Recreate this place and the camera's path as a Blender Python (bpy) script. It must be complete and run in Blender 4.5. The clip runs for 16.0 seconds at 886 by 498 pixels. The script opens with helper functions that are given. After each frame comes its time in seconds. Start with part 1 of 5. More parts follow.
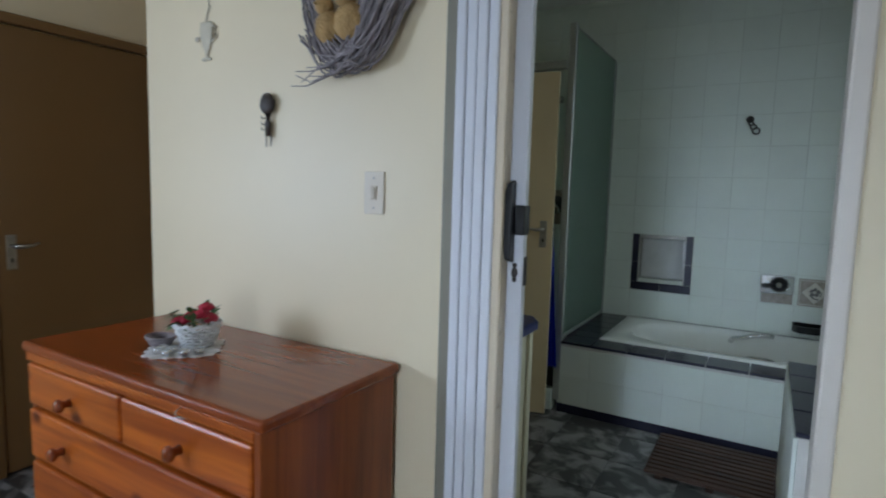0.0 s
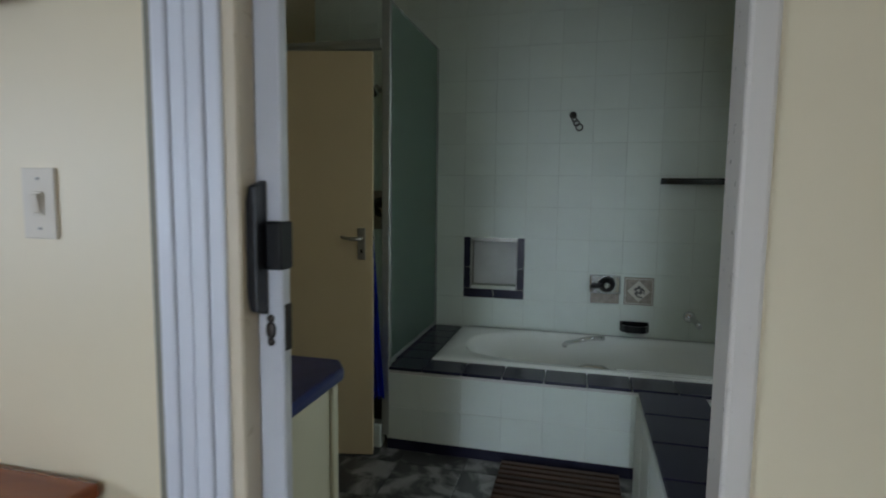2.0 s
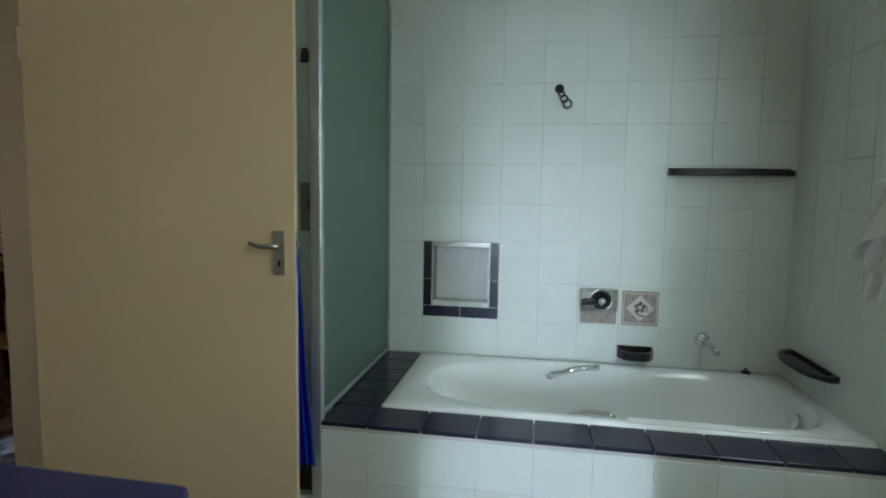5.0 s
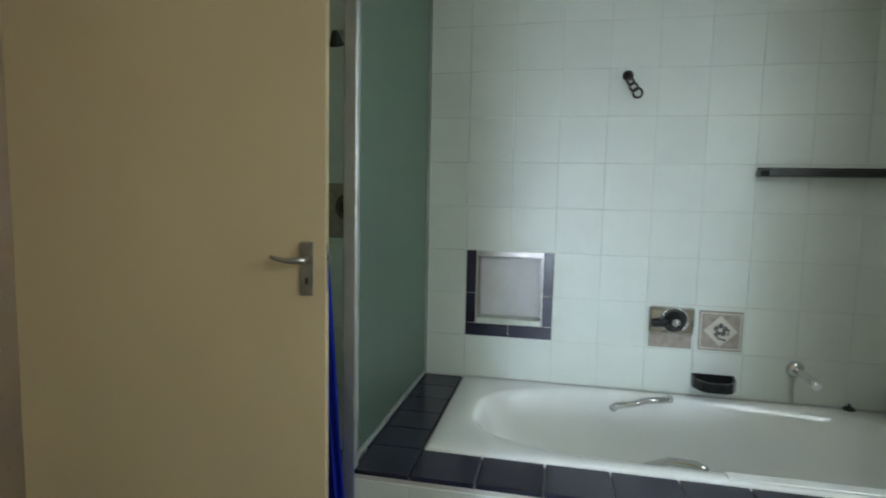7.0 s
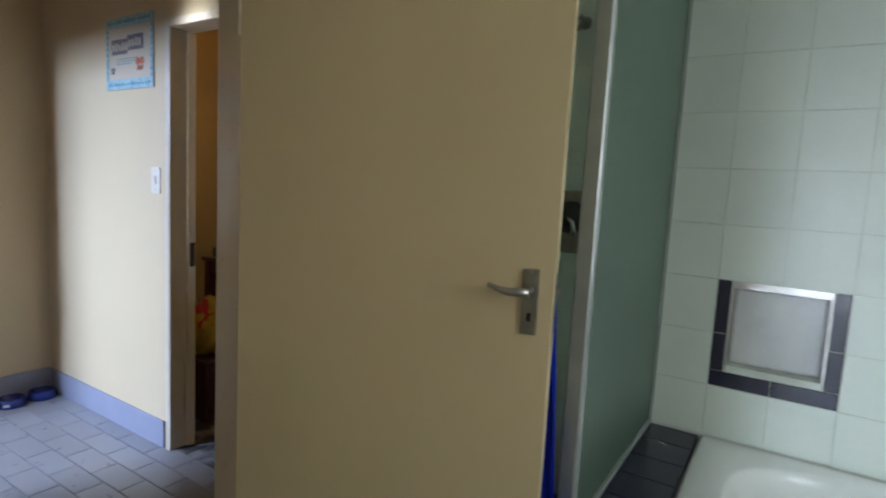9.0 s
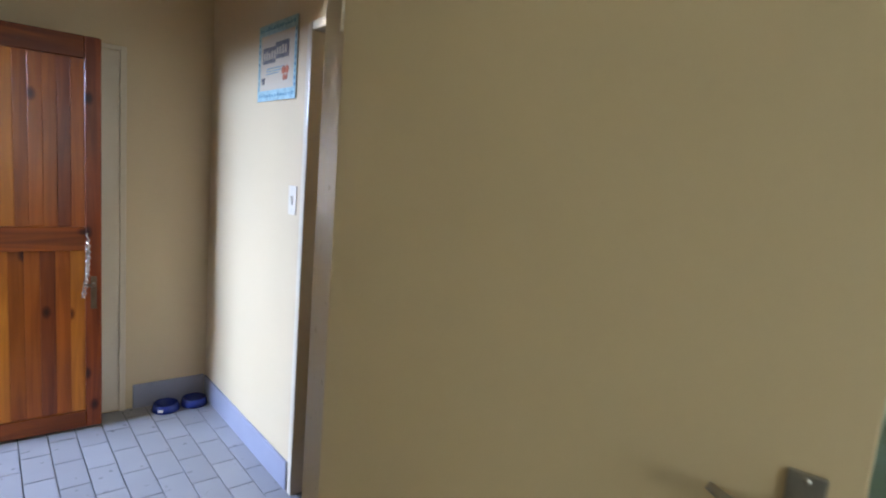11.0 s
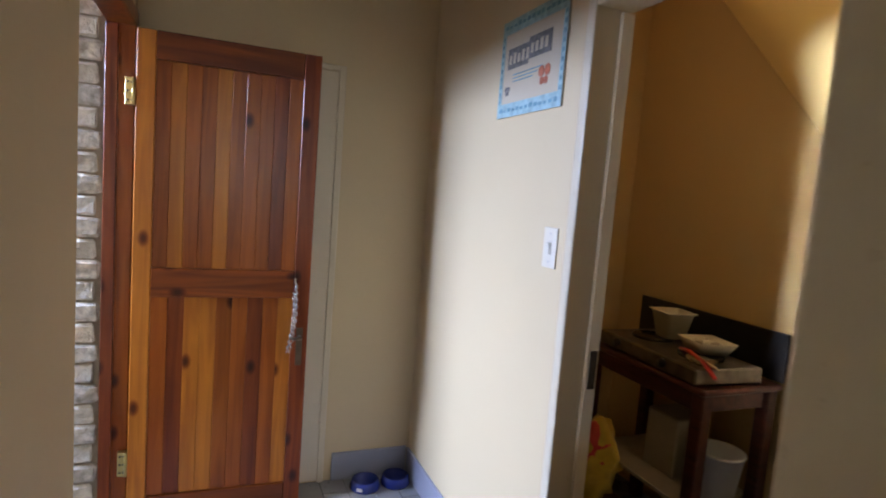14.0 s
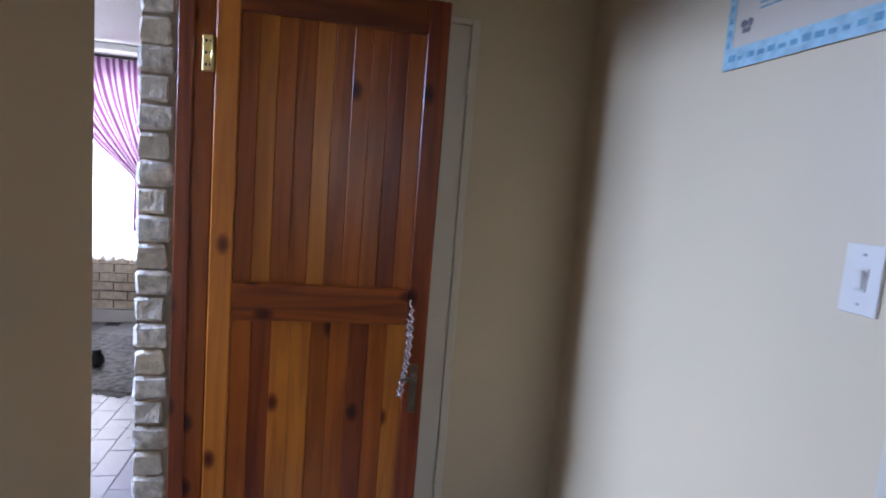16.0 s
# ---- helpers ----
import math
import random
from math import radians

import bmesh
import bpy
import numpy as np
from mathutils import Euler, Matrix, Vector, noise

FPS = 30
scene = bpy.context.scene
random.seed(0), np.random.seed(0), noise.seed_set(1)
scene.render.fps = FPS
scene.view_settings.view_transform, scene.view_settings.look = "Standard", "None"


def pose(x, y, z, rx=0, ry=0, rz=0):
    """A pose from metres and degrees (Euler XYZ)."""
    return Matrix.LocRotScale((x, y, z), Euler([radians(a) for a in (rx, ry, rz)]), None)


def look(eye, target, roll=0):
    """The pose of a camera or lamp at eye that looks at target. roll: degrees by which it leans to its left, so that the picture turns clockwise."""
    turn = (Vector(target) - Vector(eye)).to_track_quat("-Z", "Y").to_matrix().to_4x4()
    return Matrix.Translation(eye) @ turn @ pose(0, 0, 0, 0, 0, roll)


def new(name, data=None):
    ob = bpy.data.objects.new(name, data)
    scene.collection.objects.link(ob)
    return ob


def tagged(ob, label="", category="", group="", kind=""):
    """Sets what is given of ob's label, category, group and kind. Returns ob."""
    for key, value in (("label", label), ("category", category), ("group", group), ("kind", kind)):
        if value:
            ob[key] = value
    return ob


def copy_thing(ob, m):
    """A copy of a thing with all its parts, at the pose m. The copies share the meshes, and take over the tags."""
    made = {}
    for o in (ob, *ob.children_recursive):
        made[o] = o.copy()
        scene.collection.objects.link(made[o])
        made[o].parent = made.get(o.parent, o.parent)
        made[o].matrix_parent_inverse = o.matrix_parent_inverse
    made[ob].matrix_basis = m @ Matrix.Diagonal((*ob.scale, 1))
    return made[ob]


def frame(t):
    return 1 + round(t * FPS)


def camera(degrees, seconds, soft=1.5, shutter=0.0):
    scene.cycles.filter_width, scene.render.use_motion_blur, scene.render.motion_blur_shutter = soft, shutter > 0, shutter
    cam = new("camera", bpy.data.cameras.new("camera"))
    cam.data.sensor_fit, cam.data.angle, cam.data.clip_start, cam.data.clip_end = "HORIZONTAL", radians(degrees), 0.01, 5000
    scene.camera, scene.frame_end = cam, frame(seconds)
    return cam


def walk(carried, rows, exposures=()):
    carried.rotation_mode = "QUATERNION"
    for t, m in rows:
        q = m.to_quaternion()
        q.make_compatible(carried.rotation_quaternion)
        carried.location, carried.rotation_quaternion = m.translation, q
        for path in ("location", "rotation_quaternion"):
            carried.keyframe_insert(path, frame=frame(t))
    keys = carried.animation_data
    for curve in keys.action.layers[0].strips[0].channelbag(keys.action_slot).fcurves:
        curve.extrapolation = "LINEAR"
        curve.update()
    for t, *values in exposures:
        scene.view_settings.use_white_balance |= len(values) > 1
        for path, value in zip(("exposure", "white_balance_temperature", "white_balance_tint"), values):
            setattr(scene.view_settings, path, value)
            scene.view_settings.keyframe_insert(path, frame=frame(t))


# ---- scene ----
cam = camera(77.7, 16.0, soft=1.9, shutter=0.5)
EXPOSURES = [(0.0, -1.12, 6250, 9), (1.0, -1.4, 6500, 9), (2.0, -1.35, 6650, 10), (2.5, -1.1, 6550, 10), (3.0, -0.8, 6450, 10), (3.5, -0.36, 6300, 9), (4.0, -0.05, 6300, 9), (6.5, 0.15, 6600, 11), (7.5, 0.15, 6750, 12), (9.0, 0.12, 6750, 13), (11.5, 0.5, 6900, 14), (14.0, 0.22, 7050, 18), (15.0, -0.07, 6600, 19), (16.0, -0.36, 6150, 19)]
PATH = [
    (0, (0.86, -0.613, 1.359), (-0.152, 1.1, 1.155), 1.6),
    (0.5, (0.827, -0.487, 1.364), (-0.056, 1.297, 1.159), 1.5),
    (1, (0.772, -0.383, 1.371), (0.053, 1.472, 1.171), 1.2),
    (1.5, (0.758, -0.254, 1.368), (0.181, 1.651, 1.174), 0.9),
    (2, (0.776, -0.069, 1.375), (0.291, 1.862, 1.182), 0.7),
    (2.5, (0.777, 0.077, 1.359), (0.349, 2.022, 1.17), 0.9),
    (3, (0.761, 0.194, 1.348), (0.36, 2.145, 1.164), 0.7),
    (3.5, (0.714, 0.338, 1.347), (0.338, 2.294, 1.163), 0.8),
    (4, (0.682, 0.446, 1.336), (0.34, 2.408, 1.15), 0.8),
    (6.5, (0.487, 0.955, 1.342), (0.145, 2.916, 1.152), 1.1),
    (7, (0.43, 1.007, 1.345), (0.02, 2.955, 1.159), 1.2),
    (7.5, (0.339, 1.094, 1.35), (-0.17, 3.019, 1.167), 1.3),
    (8, (0.299, 1.165, 1.364), (-0.393, 3.031, 1.164), 2.0),
    (8.5, (0.252, 1.244, 1.378), (-0.632, 3.025, 1.161), 2.7),
    (9, (0.222, 1.29, 1.387), (-0.843, 2.968, 1.165), 3.1),
    (11.5, (-0.216, 1.796, 1.528), (-1.812, 2.976, 1.284), 4.7),
    (12, (-0.323, 1.793, 1.488), (-1.997, 2.868, 1.283), 4.5),
    (12.5, (-0.465, 1.798, 1.493), (-2.199, 2.775, 1.291), 4.5),
    (13, (-0.64, 1.778, 1.483), (-2.416, 2.679, 1.293), 4.6),
    (13.5, (-0.781, 1.811, 1.479), (-2.592, 2.639, 1.288), 4.7),
    (14, (-0.935, 1.832, 1.488), (-2.776, 2.587, 1.293), 4.5),
    (14.5, (-1.085, 1.864, 1.476), (-2.963, 2.521, 1.279), 4.4),
    (15, (-1.25, 1.868, 1.445), (-3.16, 2.426, 1.25), 4.3),
    (15.5, (-1.452, 1.84, 1.439), (-3.381, 2.334, 1.246), 4.4),
    (16, (-1.619, 1.854, 1.454), (-3.56, 2.283, 1.229), 4.6),
]
walk(cam, [(t, look(eye, target, roll)) for t, eye, target, roll in PATH], EXPOSURES)

# ---- world, sky and the light of the windows ----
world = bpy.data.worlds.new("world")
scene.world = world
world.use_nodes = True
wn = world.node_tree
sky = wn.nodes.new("ShaderNodeTexSky")
sky.sky_type = "NISHITA"
sky.sun_disc = False
sky.sun_elevation, sky.sun_rotation = radians(50), radians(200)
wn.links.new(sky.outputs[0], wn.nodes["Background"].inputs[0])
wn.nodes["Background"].inputs[1].default_value = 0.12


def window_light(name, eye, target, w, h, power, color):
    lamp = bpy.data.lights.new(name, "AREA")
    lamp.shape, lamp.size, lamp.size_y, lamp.energy, lamp.color = "RECTANGLE", w, h, power, color
    ob = new(name, lamp)
    ob.matrix_world = look(eye, target)
    return ob


window_light("bath_window_light", (1.93, 2.08, 1.70), (0.3, 2.05, 0.55), 1.1, 0.85, 21, (0.78, 0.94, 1.0))
window_light("bedroom_window_light", (0.48, -3.05, 0.98), (0.48, 0.0, 0.70), 0.7, 1.65, 62, (0.70, 0.82, 1.0))
beam = window_light("bedroom_window_beam_light", (0.55, -3.02, 1.02), (0.68, 2.6, 0.15), 0.24, 1.75, 5.5, (0.62, 0.80, 1.0))
beam.data.spread = radians(36)
window_light("bedroom_side_window_light", (-2.15, -1.30, 1.40), (-0.4, 0.3, 1.1), 0.60, 0.85, 70, (0.64, 0.78, 1.0))
window_light("lounge_window_light", (-7.1, -0.1, 1.40), (-3.0, 0.0, 1.0), 1.0, 1.5, 130, (0.84, 0.90, 1.0))
lounge = window_light("lounge_side_window_light", (-3.55, -0.70, 2.15), (-2.85, 2.8, 0.25), 0.85, 0.44, 72, (0.42, 0.60, 1.0))
lounge.data.spread = radians(80)
# narrow fill added to throw a bright patch on the closet's back wall
side = window_light("closet_patch_fill_light", (-1.96, 1.475, 1.40), (-2.20, 3.97, 1.45), 0.12, 1.30, 4.2, (0.66, 0.80, 1.0))
side.data.spread = radians(14)
# unseen warm fill added behind the lintel to brighten soffit and closet
bulb = bpy.data.lights.new("closet_warm_fill_light", "POINT")
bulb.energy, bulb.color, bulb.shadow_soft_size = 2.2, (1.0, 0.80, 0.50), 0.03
new("closet_warm_fill_light", bulb).location = (-2.45, 3.06, 2.21)


# ---- materials ----
def mat(name, base, rough=0.5, metal=0.0, var=0.08, scale=3.0, bump=0.0, bscale=60.0, coat=0.0, second=None, rand=0.0, stretch=None, rise=0.002, edge=(0.22, 0.78), wobble=0.0):
    """Principled material with colour variation at two scales and a fine relief."""
    m = bpy.data.materials.new(name)
    m.use_nodes = True
    nt = m.node_tree
    p = nt.nodes["Principled BSDF"]
    p.inputs["Roughness"].default_value = rough
    p.inputs["Metallic"].default_value = metal
    p.inputs["Coat Weight"].default_value = coat
    tc = nt.nodes.new("ShaderNodeTexCoord")
    mp = nt.nodes.new("ShaderNodeMapping")
    if stretch:
        mp.inputs["Scale"].default_value = stretch
    nt.links.new(tc.outputs["Object"], mp.inputs["Vector"])
    oi = nt.nodes.new("ShaderNodeObjectInfo")
    addv = nt.nodes.new("ShaderNodeVectorMath")
    addv.operation = "ADD"
    mulv = nt.nodes.new("ShaderNodeVectorMath")
    mulv.operation = "SCALE"
    mulv.inputs[3].default_value = 37.0
    comb = nt.nodes.new("ShaderNodeCombineXYZ")
    nt.links.new(oi.outputs["Random"], comb.inputs[0])
    nt.links.new(oi.outputs["Random"], comb.inputs[2])
    nt.links.new(comb.outputs[0], mulv.inputs[0])
    nt.links.new(mp.outputs[0], addv.inputs[0])
    nt.links.new(mulv.outputs[0], addv.inputs[1])
    vec = addv.outputs[0]
    n1 = nt.nodes.new("ShaderNodeTexNoise")
    n1.inputs["Scale"].default_value, n1.inputs["Detail"].default_value, n1.inputs["Distortion"].default_value = scale, 4.0, wobble
    n2 = nt.nodes.new("ShaderNodeTexNoise")
    n2.inputs["Scale"].default_value, n2.inputs["Detail"].default_value = bscale, 3.0
    nt.links.new(vec, n1.inputs["Vector"])
    nt.links.new(vec, n2.inputs["Vector"])
    mix = nt.nodes.new("ShaderNodeMix")
    mix.data_type = "RGBA"
    lo = [c * (1 - var * 1.6) for c in base]
    hi = list(second) if second else [min(1.0, c * (1 + var)) for c in base]
    mix.inputs[6].default_value = (*lo, 1)
    mix.inputs[7].default_value = (*hi, 1)
    ramp = nt.nodes.new("ShaderNodeMapRange")
    ramp.inputs[1].default_value, ramp.inputs[2].default_value = edge
    nt.links.new(n1.outputs[0], ramp.inputs[0])
    nt.links.new(ramp.outputs[0], mix.inputs[0])
    hsv = nt.nodes.new("ShaderNodeHueSaturation")
    nt.links.new(mix.outputs[2], hsv.inputs["Color"])
    mr = nt.nodes.new("ShaderNodeMapRange")
    mr.inputs[3].default_value, mr.inputs[4].default_value = 1 - rand, 1 + rand
    nt.links.new(oi.outputs["Random"], mr.inputs[0])
    nt.links.new(mr.outputs[0], hsv.inputs["Value"])
    nt.links.new(hsv.outputs[0], p.inputs["Base Color"])
    rr = nt.nodes.new("ShaderNodeMapRange")
    rr.inputs[3].default_value, rr.inputs[4].default_value = max(0.02, rough * 0.94), min(1, rough * 1.06)
    nt.links.new(n2.outputs[0], rr.inputs[0])
    nt.links.new(rr.outputs[0], p.inputs["Roughness"])
    if bump:
        b = nt.nodes.new("ShaderNodeBump")
        b.inputs["Strength"].default_value, b.inputs["Distance"].default_value = bump, rise
        nt.links.new(n2.outputs[0], b.inputs["Height"])
        nt.links.new(b.outputs[0], p.inputs["Normal"])
    return m


def wood(name, dark, light, rough=0.3, along="Z", rand=0.18, knots=True, coat=0.3, face="YZ"):
    """Varnished pine or cedar: long grain, growth rings and dark knots."""
    m = bpy.data.materials.new(name)
    m.use_nodes = True
    nt = m.node_tree
    p = nt.nodes["Principled BSDF"]
    tc = nt.nodes.new("ShaderNodeTexCoord")
    oi = nt.nodes.new("ShaderNodeObjectInfo")
    comb = nt.nodes.new("ShaderNodeCombineXYZ")
    mu = nt.nodes.new("ShaderNodeMath")
    mu.operation = "MULTIPLY"
    mu.inputs[1].default_value = 53.0
    nt.links.new(oi.outputs["Random"], mu.inputs[0])
    for i in range(3):
        nt.links.new(mu.outputs[0], comb.inputs[i])
    add = nt.nodes.new("ShaderNodeVectorMath")
    nt.links.new(tc.outputs["Object"], add.inputs[0])
    nt.links.new(comb.outputs[0], add.inputs[1])
    s = {"X": (0.9, 14, 14), "Y": (14, 0.9, 14), "Z": (14, 14, 0.9)}[along]
    mp = nt.nodes.new("ShaderNodeMapping")
    mp.inputs["Scale"].default_value = s
    nt.links.new(add.outputs[0], mp.inputs["Vector"])
    n1 = nt.nodes.new("ShaderNodeTexNoise")
    n1.inputs["Scale"].default_value, n1.inputs["Detail"].default_value, n1.inputs["Distortion"].default_value = 1.6, 6.0, 1.2
    nt.links.new(mp.outputs[0], n1.inputs["Vector"])
    ramp = nt.nodes.new("ShaderNodeValToRGB")
    e = ramp.color_ramp.elements
    e[0].position, e[0].color = 0.32, (*dark, 1)
    e[1].position, e[1].color = 0.68, (*light, 1)
    nt.links.new(n1.outputs[0], ramp.inputs[0])
    col = ramp.outputs[0]
    if knots:
        sep, cmb = nt.nodes.new("ShaderNodeSeparateXYZ"), nt.nodes.new("ShaderNodeCombineXYZ")
        nt.links.new(add.outputs[0], sep.inputs[0])
        for k, axis in enumerate(face):
            mm = nt.nodes.new("ShaderNodeMath")
            mm.operation = "MULTIPLY"
            mm.inputs[1].default_value = 3.9 if axis == along else 6.5
            nt.links.new(sep.outputs["XYZ".index(axis)], mm.inputs[0])
            nt.links.new(mm.outputs[0], cmb.inputs[k])
        vo = nt.nodes.new("ShaderNodeTexVoronoi")
        vo.voronoi_dimensions = "2D"
        vo.inputs["Scale"].default_value = 1.0
        nt.links.new(cmb.outputs[0], vo.inputs["Vector"])
        kr = nt.nodes.new("ShaderNodeValToRGB")
        k = kr.color_ramp.elements
        k[0].position, k[0].color = 0.04, (0.18, 0.085, 0.06, 1)
        k[1].position, k[1].color = 0.16, (1, 1, 1, 1)
        mid = kr.color_ramp.elements.new(0.09)
        mid.color = (0.42, 0.28, 0.20, 1)
        # only about one cell in three carries a knot
        pick, few = nt.nodes.new("ShaderNodeSeparateColor"), nt.nodes.new("ShaderNodeMath")
        few.operation, few.inputs[1].default_value = "LESS_THAN", 0.30
        nt.links.new(vo.outputs["Color"], pick.inputs[0])
        nt.links.new(pick.outputs[0], few.inputs[0])
        nt.links.new(vo.outputs["Distance"], kr.inputs[0])
        mx = nt.nodes.new("ShaderNodeMix")
        mx.data_type, mx.blend_type = "RGBA", "MULTIPLY"
        nt.links.new(few.outputs[0], mx.inputs[0])
        nt.links.new(col, mx.inputs[6])
        nt.links.new(kr.outputs[0], mx.inputs[7])
        col = mx.outputs[2]
    hsv = nt.nodes.new("ShaderNodeHueSaturation")
    nt.links.new(col, hsv.inputs["Color"])
    mr = nt.nodes.new("ShaderNodeMapRange")
    mr.inputs[3].default_value, mr.inputs[4].default_value = 1 - rand * 1.4, 1 + rand
    nt.links.new(oi.outputs["Random"], mr.inputs[0])
    nt.links.new(mr.outputs[0], hsv.inputs["Value"])
    nt.links.new(hsv.outputs[0], p.inputs["Base Color"])
    p.inputs["Roughness"].default_value = rough
    p.inputs["Specular IOR Level"].default_value = 0.3
    p.inputs["Coat Weight"].default_value = coat
    p.inputs["Coat Roughness"].default_value = 0.25
    b = nt.nodes.new("ShaderNodeBump")
    b.inputs["Strength"].default_value, b.inputs["Distance"].default_value = 0.12, 0.004
    nt.links.new(n1.outputs[0], b.inputs["Height"])
    nt.links.new(b.outputs[0], p.inputs["Normal"])
    return m


def glass(name, color, rough, ior=1.45):
    m = bpy.data.materials.new(name)
    m.use_nodes = True
    p = m.node_tree.nodes["Principled BSDF"]
    p.inputs["Base Color"].default_value = (*color, 1)
    p.inputs["Transmission Weight"].default_value = 1.0
    p.inputs["Roughness"].default_value = rough
    p.inputs["IOR"].default_value = ior
    return m


def cloth(name, color, trans=0.5, stripes=None):
    """Thin woven cloth: diffuse with light shining through."""
    m = bpy.data.materials.new(name)
    m.use_nodes = True
    nt = m.node_tree
    out = nt.nodes["Material Output"]
    nt.nodes.remove(nt.nodes["Principled BSDF"])
    d, t, mx = nt.nodes.new("ShaderNodeBsdfDiffuse"), nt.nodes.new("ShaderNodeBsdfTranslucent"), nt.nodes.new("ShaderNodeMixShader")
    mx.inputs[0].default_value = trans
    tc = nt.nodes.new("ShaderNodeTexCoord")
    n = nt.nodes.new("ShaderNodeTexNoise")
    n.inputs["Scale"].default_value = 90.0
    nt.links.new(tc.outputs["Object"], n.inputs["Vector"])
    ramp = nt.nodes.new("ShaderNodeMix")
    ramp.data_type = "RGBA"
    ramp.inputs[6].default_value = (*[c * 0.85 for c in color], 1)
    ramp.inputs[7].default_value = (*color, 1)
    nt.links.new(n.outputs[0], ramp.inputs[0])
    col = ramp.outputs[2]
    if stripes:
        w = nt.nodes.new("ShaderNodeTexWave")
        w.bands_direction = "Y"
        w.inputs["Scale"].default_value, w.inputs["Distortion"].default_value = 6.0, 0.6
        nt.links.new(tc.outputs["UV"], w.inputs["Vector"])
        r2 = nt.nodes.new("ShaderNodeValToRGB")
        e = r2.color_ramp.elements
        e[0].position, e[0].color = 0.45, (*color, 1)
        e[1].position, e[1].color = 0.62, (*stripes, 1)
        nt.links.new(w.outputs[0], r2.inputs[0])
        col = r2.outputs[0]
    nt.links.new(col, d.inputs[0])
    nt.links.new(col, t.inputs[0])
    nt.links.new(d.outputs[0], mx.inputs[1])
    nt.links.new(t.outputs[0], mx.inputs[2])
    nt.links.new(mx.outputs[0], out.inputs[0])
    return m


PLASTER = mat("cream_wall_paint", (0.62, 0.475, 0.285), 0.45, var=0.03, scale=1.3, bump=0.06, bscale=45)
PLASTER_BED = mat("pale_cream_wall_paint", (0.76, 0.645, 0.445), 0.45, var=0.03, scale=1.3, bump=0.06, bscale=45)
# closet yellow twice: lit look in the soffit's colour, dimness in the walls'
SOFFIT_LIT = mat("yellow_soffit_paint_lit", (0.90, 0.68, 0.30), 0.5, var=0.04, scale=1.3, bump=0.06, bscale=45)
PLASTER_YELLOW_DIM = mat("yellow_wall_paint_dimmed", (0.52, 0.36, 0.17), 0.5, var=0.04, scale=1.3, bump=0.06, bscale=45)
CEIL = mat("white_ceiling_paint", (0.78, 0.78, 0.76), 0.7, var=0.03, scale=1.0, bump=0.03)
DOORPAINT = mat("cream_gloss_door_paint", (0.65, 0.51, 0.31), 0.32, var=0.03, scale=2.0, bump=0.03, bscale=30)
FRAMEPAINT = mat("beige_gloss_frame_paint", (0.64, 0.54, 0.40), 0.28, var=0.012, scale=4.0, bump=0.05, bscale=35)
WHITEPAINT = mat("white_gloss_paint", (0.74, 0.73, 0.72), 0.3, var=0.03, scale=3.0)
PVC = mat("white_folding_door_plastic", (0.66, 0.66, 0.69), 0.35, var=0.03, scale=4.0, bump=0.03, bscale=12)
TILE = mat("white_glazed_tile", (0.70, 0.745, 0.68), 0.36, var=0.03, scale=4.0, bump=0.035, bscale=7, rand=0.02)
GROUT = mat("grey_grout", (0.62, 0.65, 0.58), 0.85, var=0.15, scale=6.0, bump=0.2)
GROUT_WHITE = mat("white_grout", (0.62, 0.60, 0.56), 0.85, var=0.15, scale=6.0, bump=0.2)
DARKTILE = mat("dark_blue_glazed_tile", (0.022, 0.021, 0.042), 0.22, var=0.2, scale=9.0, bump=0.05, bscale=14, rand=0.12)
DECOTILE = mat("taupe_patterned_tile", (0.36, 0.31, 0.26), 0.25, var=0.18, scale=40.0)
DECO_LIGHT = mat("pale_pattern_glaze", (0.62, 0.58, 0.50), 0.25, var=0.1, scale=40.0)
FLOORBATH = mat("grey_mottled_floor_tile", (0.075, 0.072, 0.070), 0.35, var=0.3, scale=7.0, bump=0.1, bscale=25, second=(0.27, 0.26, 0.25), rand=0.10, edge=(0.44, 0.60), wobble=0.8)
FLOORHALL = mat("pale_grey_floor_tile", (0.27, 0.26, 0.26), 0.28, var=0.035, scale=6.0, bump=0.05, bscale=20, rand=0.08)
GROUT_DARK = mat("dark_floor_grout", (0.09, 0.09, 0.09), 0.9, var=0.2, scale=8.0)
GREYPAINT = mat("grey_skirting_paint", (0.27, 0.27, 0.32), 0.4, var=0.06, scale=5.0)
ENAMEL = mat("white_bath_enamel", (0.85, 0.86, 0.83), 0.07, var=0.02, scale=2.0, coat=0.5)
CHROME = mat("chrome", (0.75, 0.75, 0.76), 0.1, 1.0, var=0.05, scale=20)
STEEL = mat("worn_steel", (0.42, 0.40, 0.37), 0.32, 1.0, var=0.15, scale=25)
BRONZE = mat("brown_bronze_metal", (0.16, 0.11, 0.07), 0.4, 0.8, var=0.2, scale=30)
DARKMETAL = mat("dark_bronze_metal", (0.06, 0.05, 0.045), 0.4, 0.7, var=0.2, scale=30)
STOVESTEEL = mat("greasy_dark_steel", (0.20, 0.17, 0.14), 0.4, 0.8, var=0.3, scale=18)
ALU = mat("satin_aluminium", (0.47, 0.49, 0.48), 0.5, 0.8, var=0.06, scale=12)
BRASS = mat("brass", (0.75, 0.58, 0.22), 0.3, 1.0, var=0.12, scale=30)
BLACKPLASTIC = mat("black_plastic", (0.012, 0.012, 0.013), 0.3, var=0.2, scale=12)
DARKPLASTIC = mat("matt_black_plastic", (0.007, 0.007, 0.009), 0.4, var=0.2, scale=12)
OLIVE = mat("olive_grey_jamb_paint", (0.22, 0.20, 0.15), 0.6, var=0.06, scale=6)
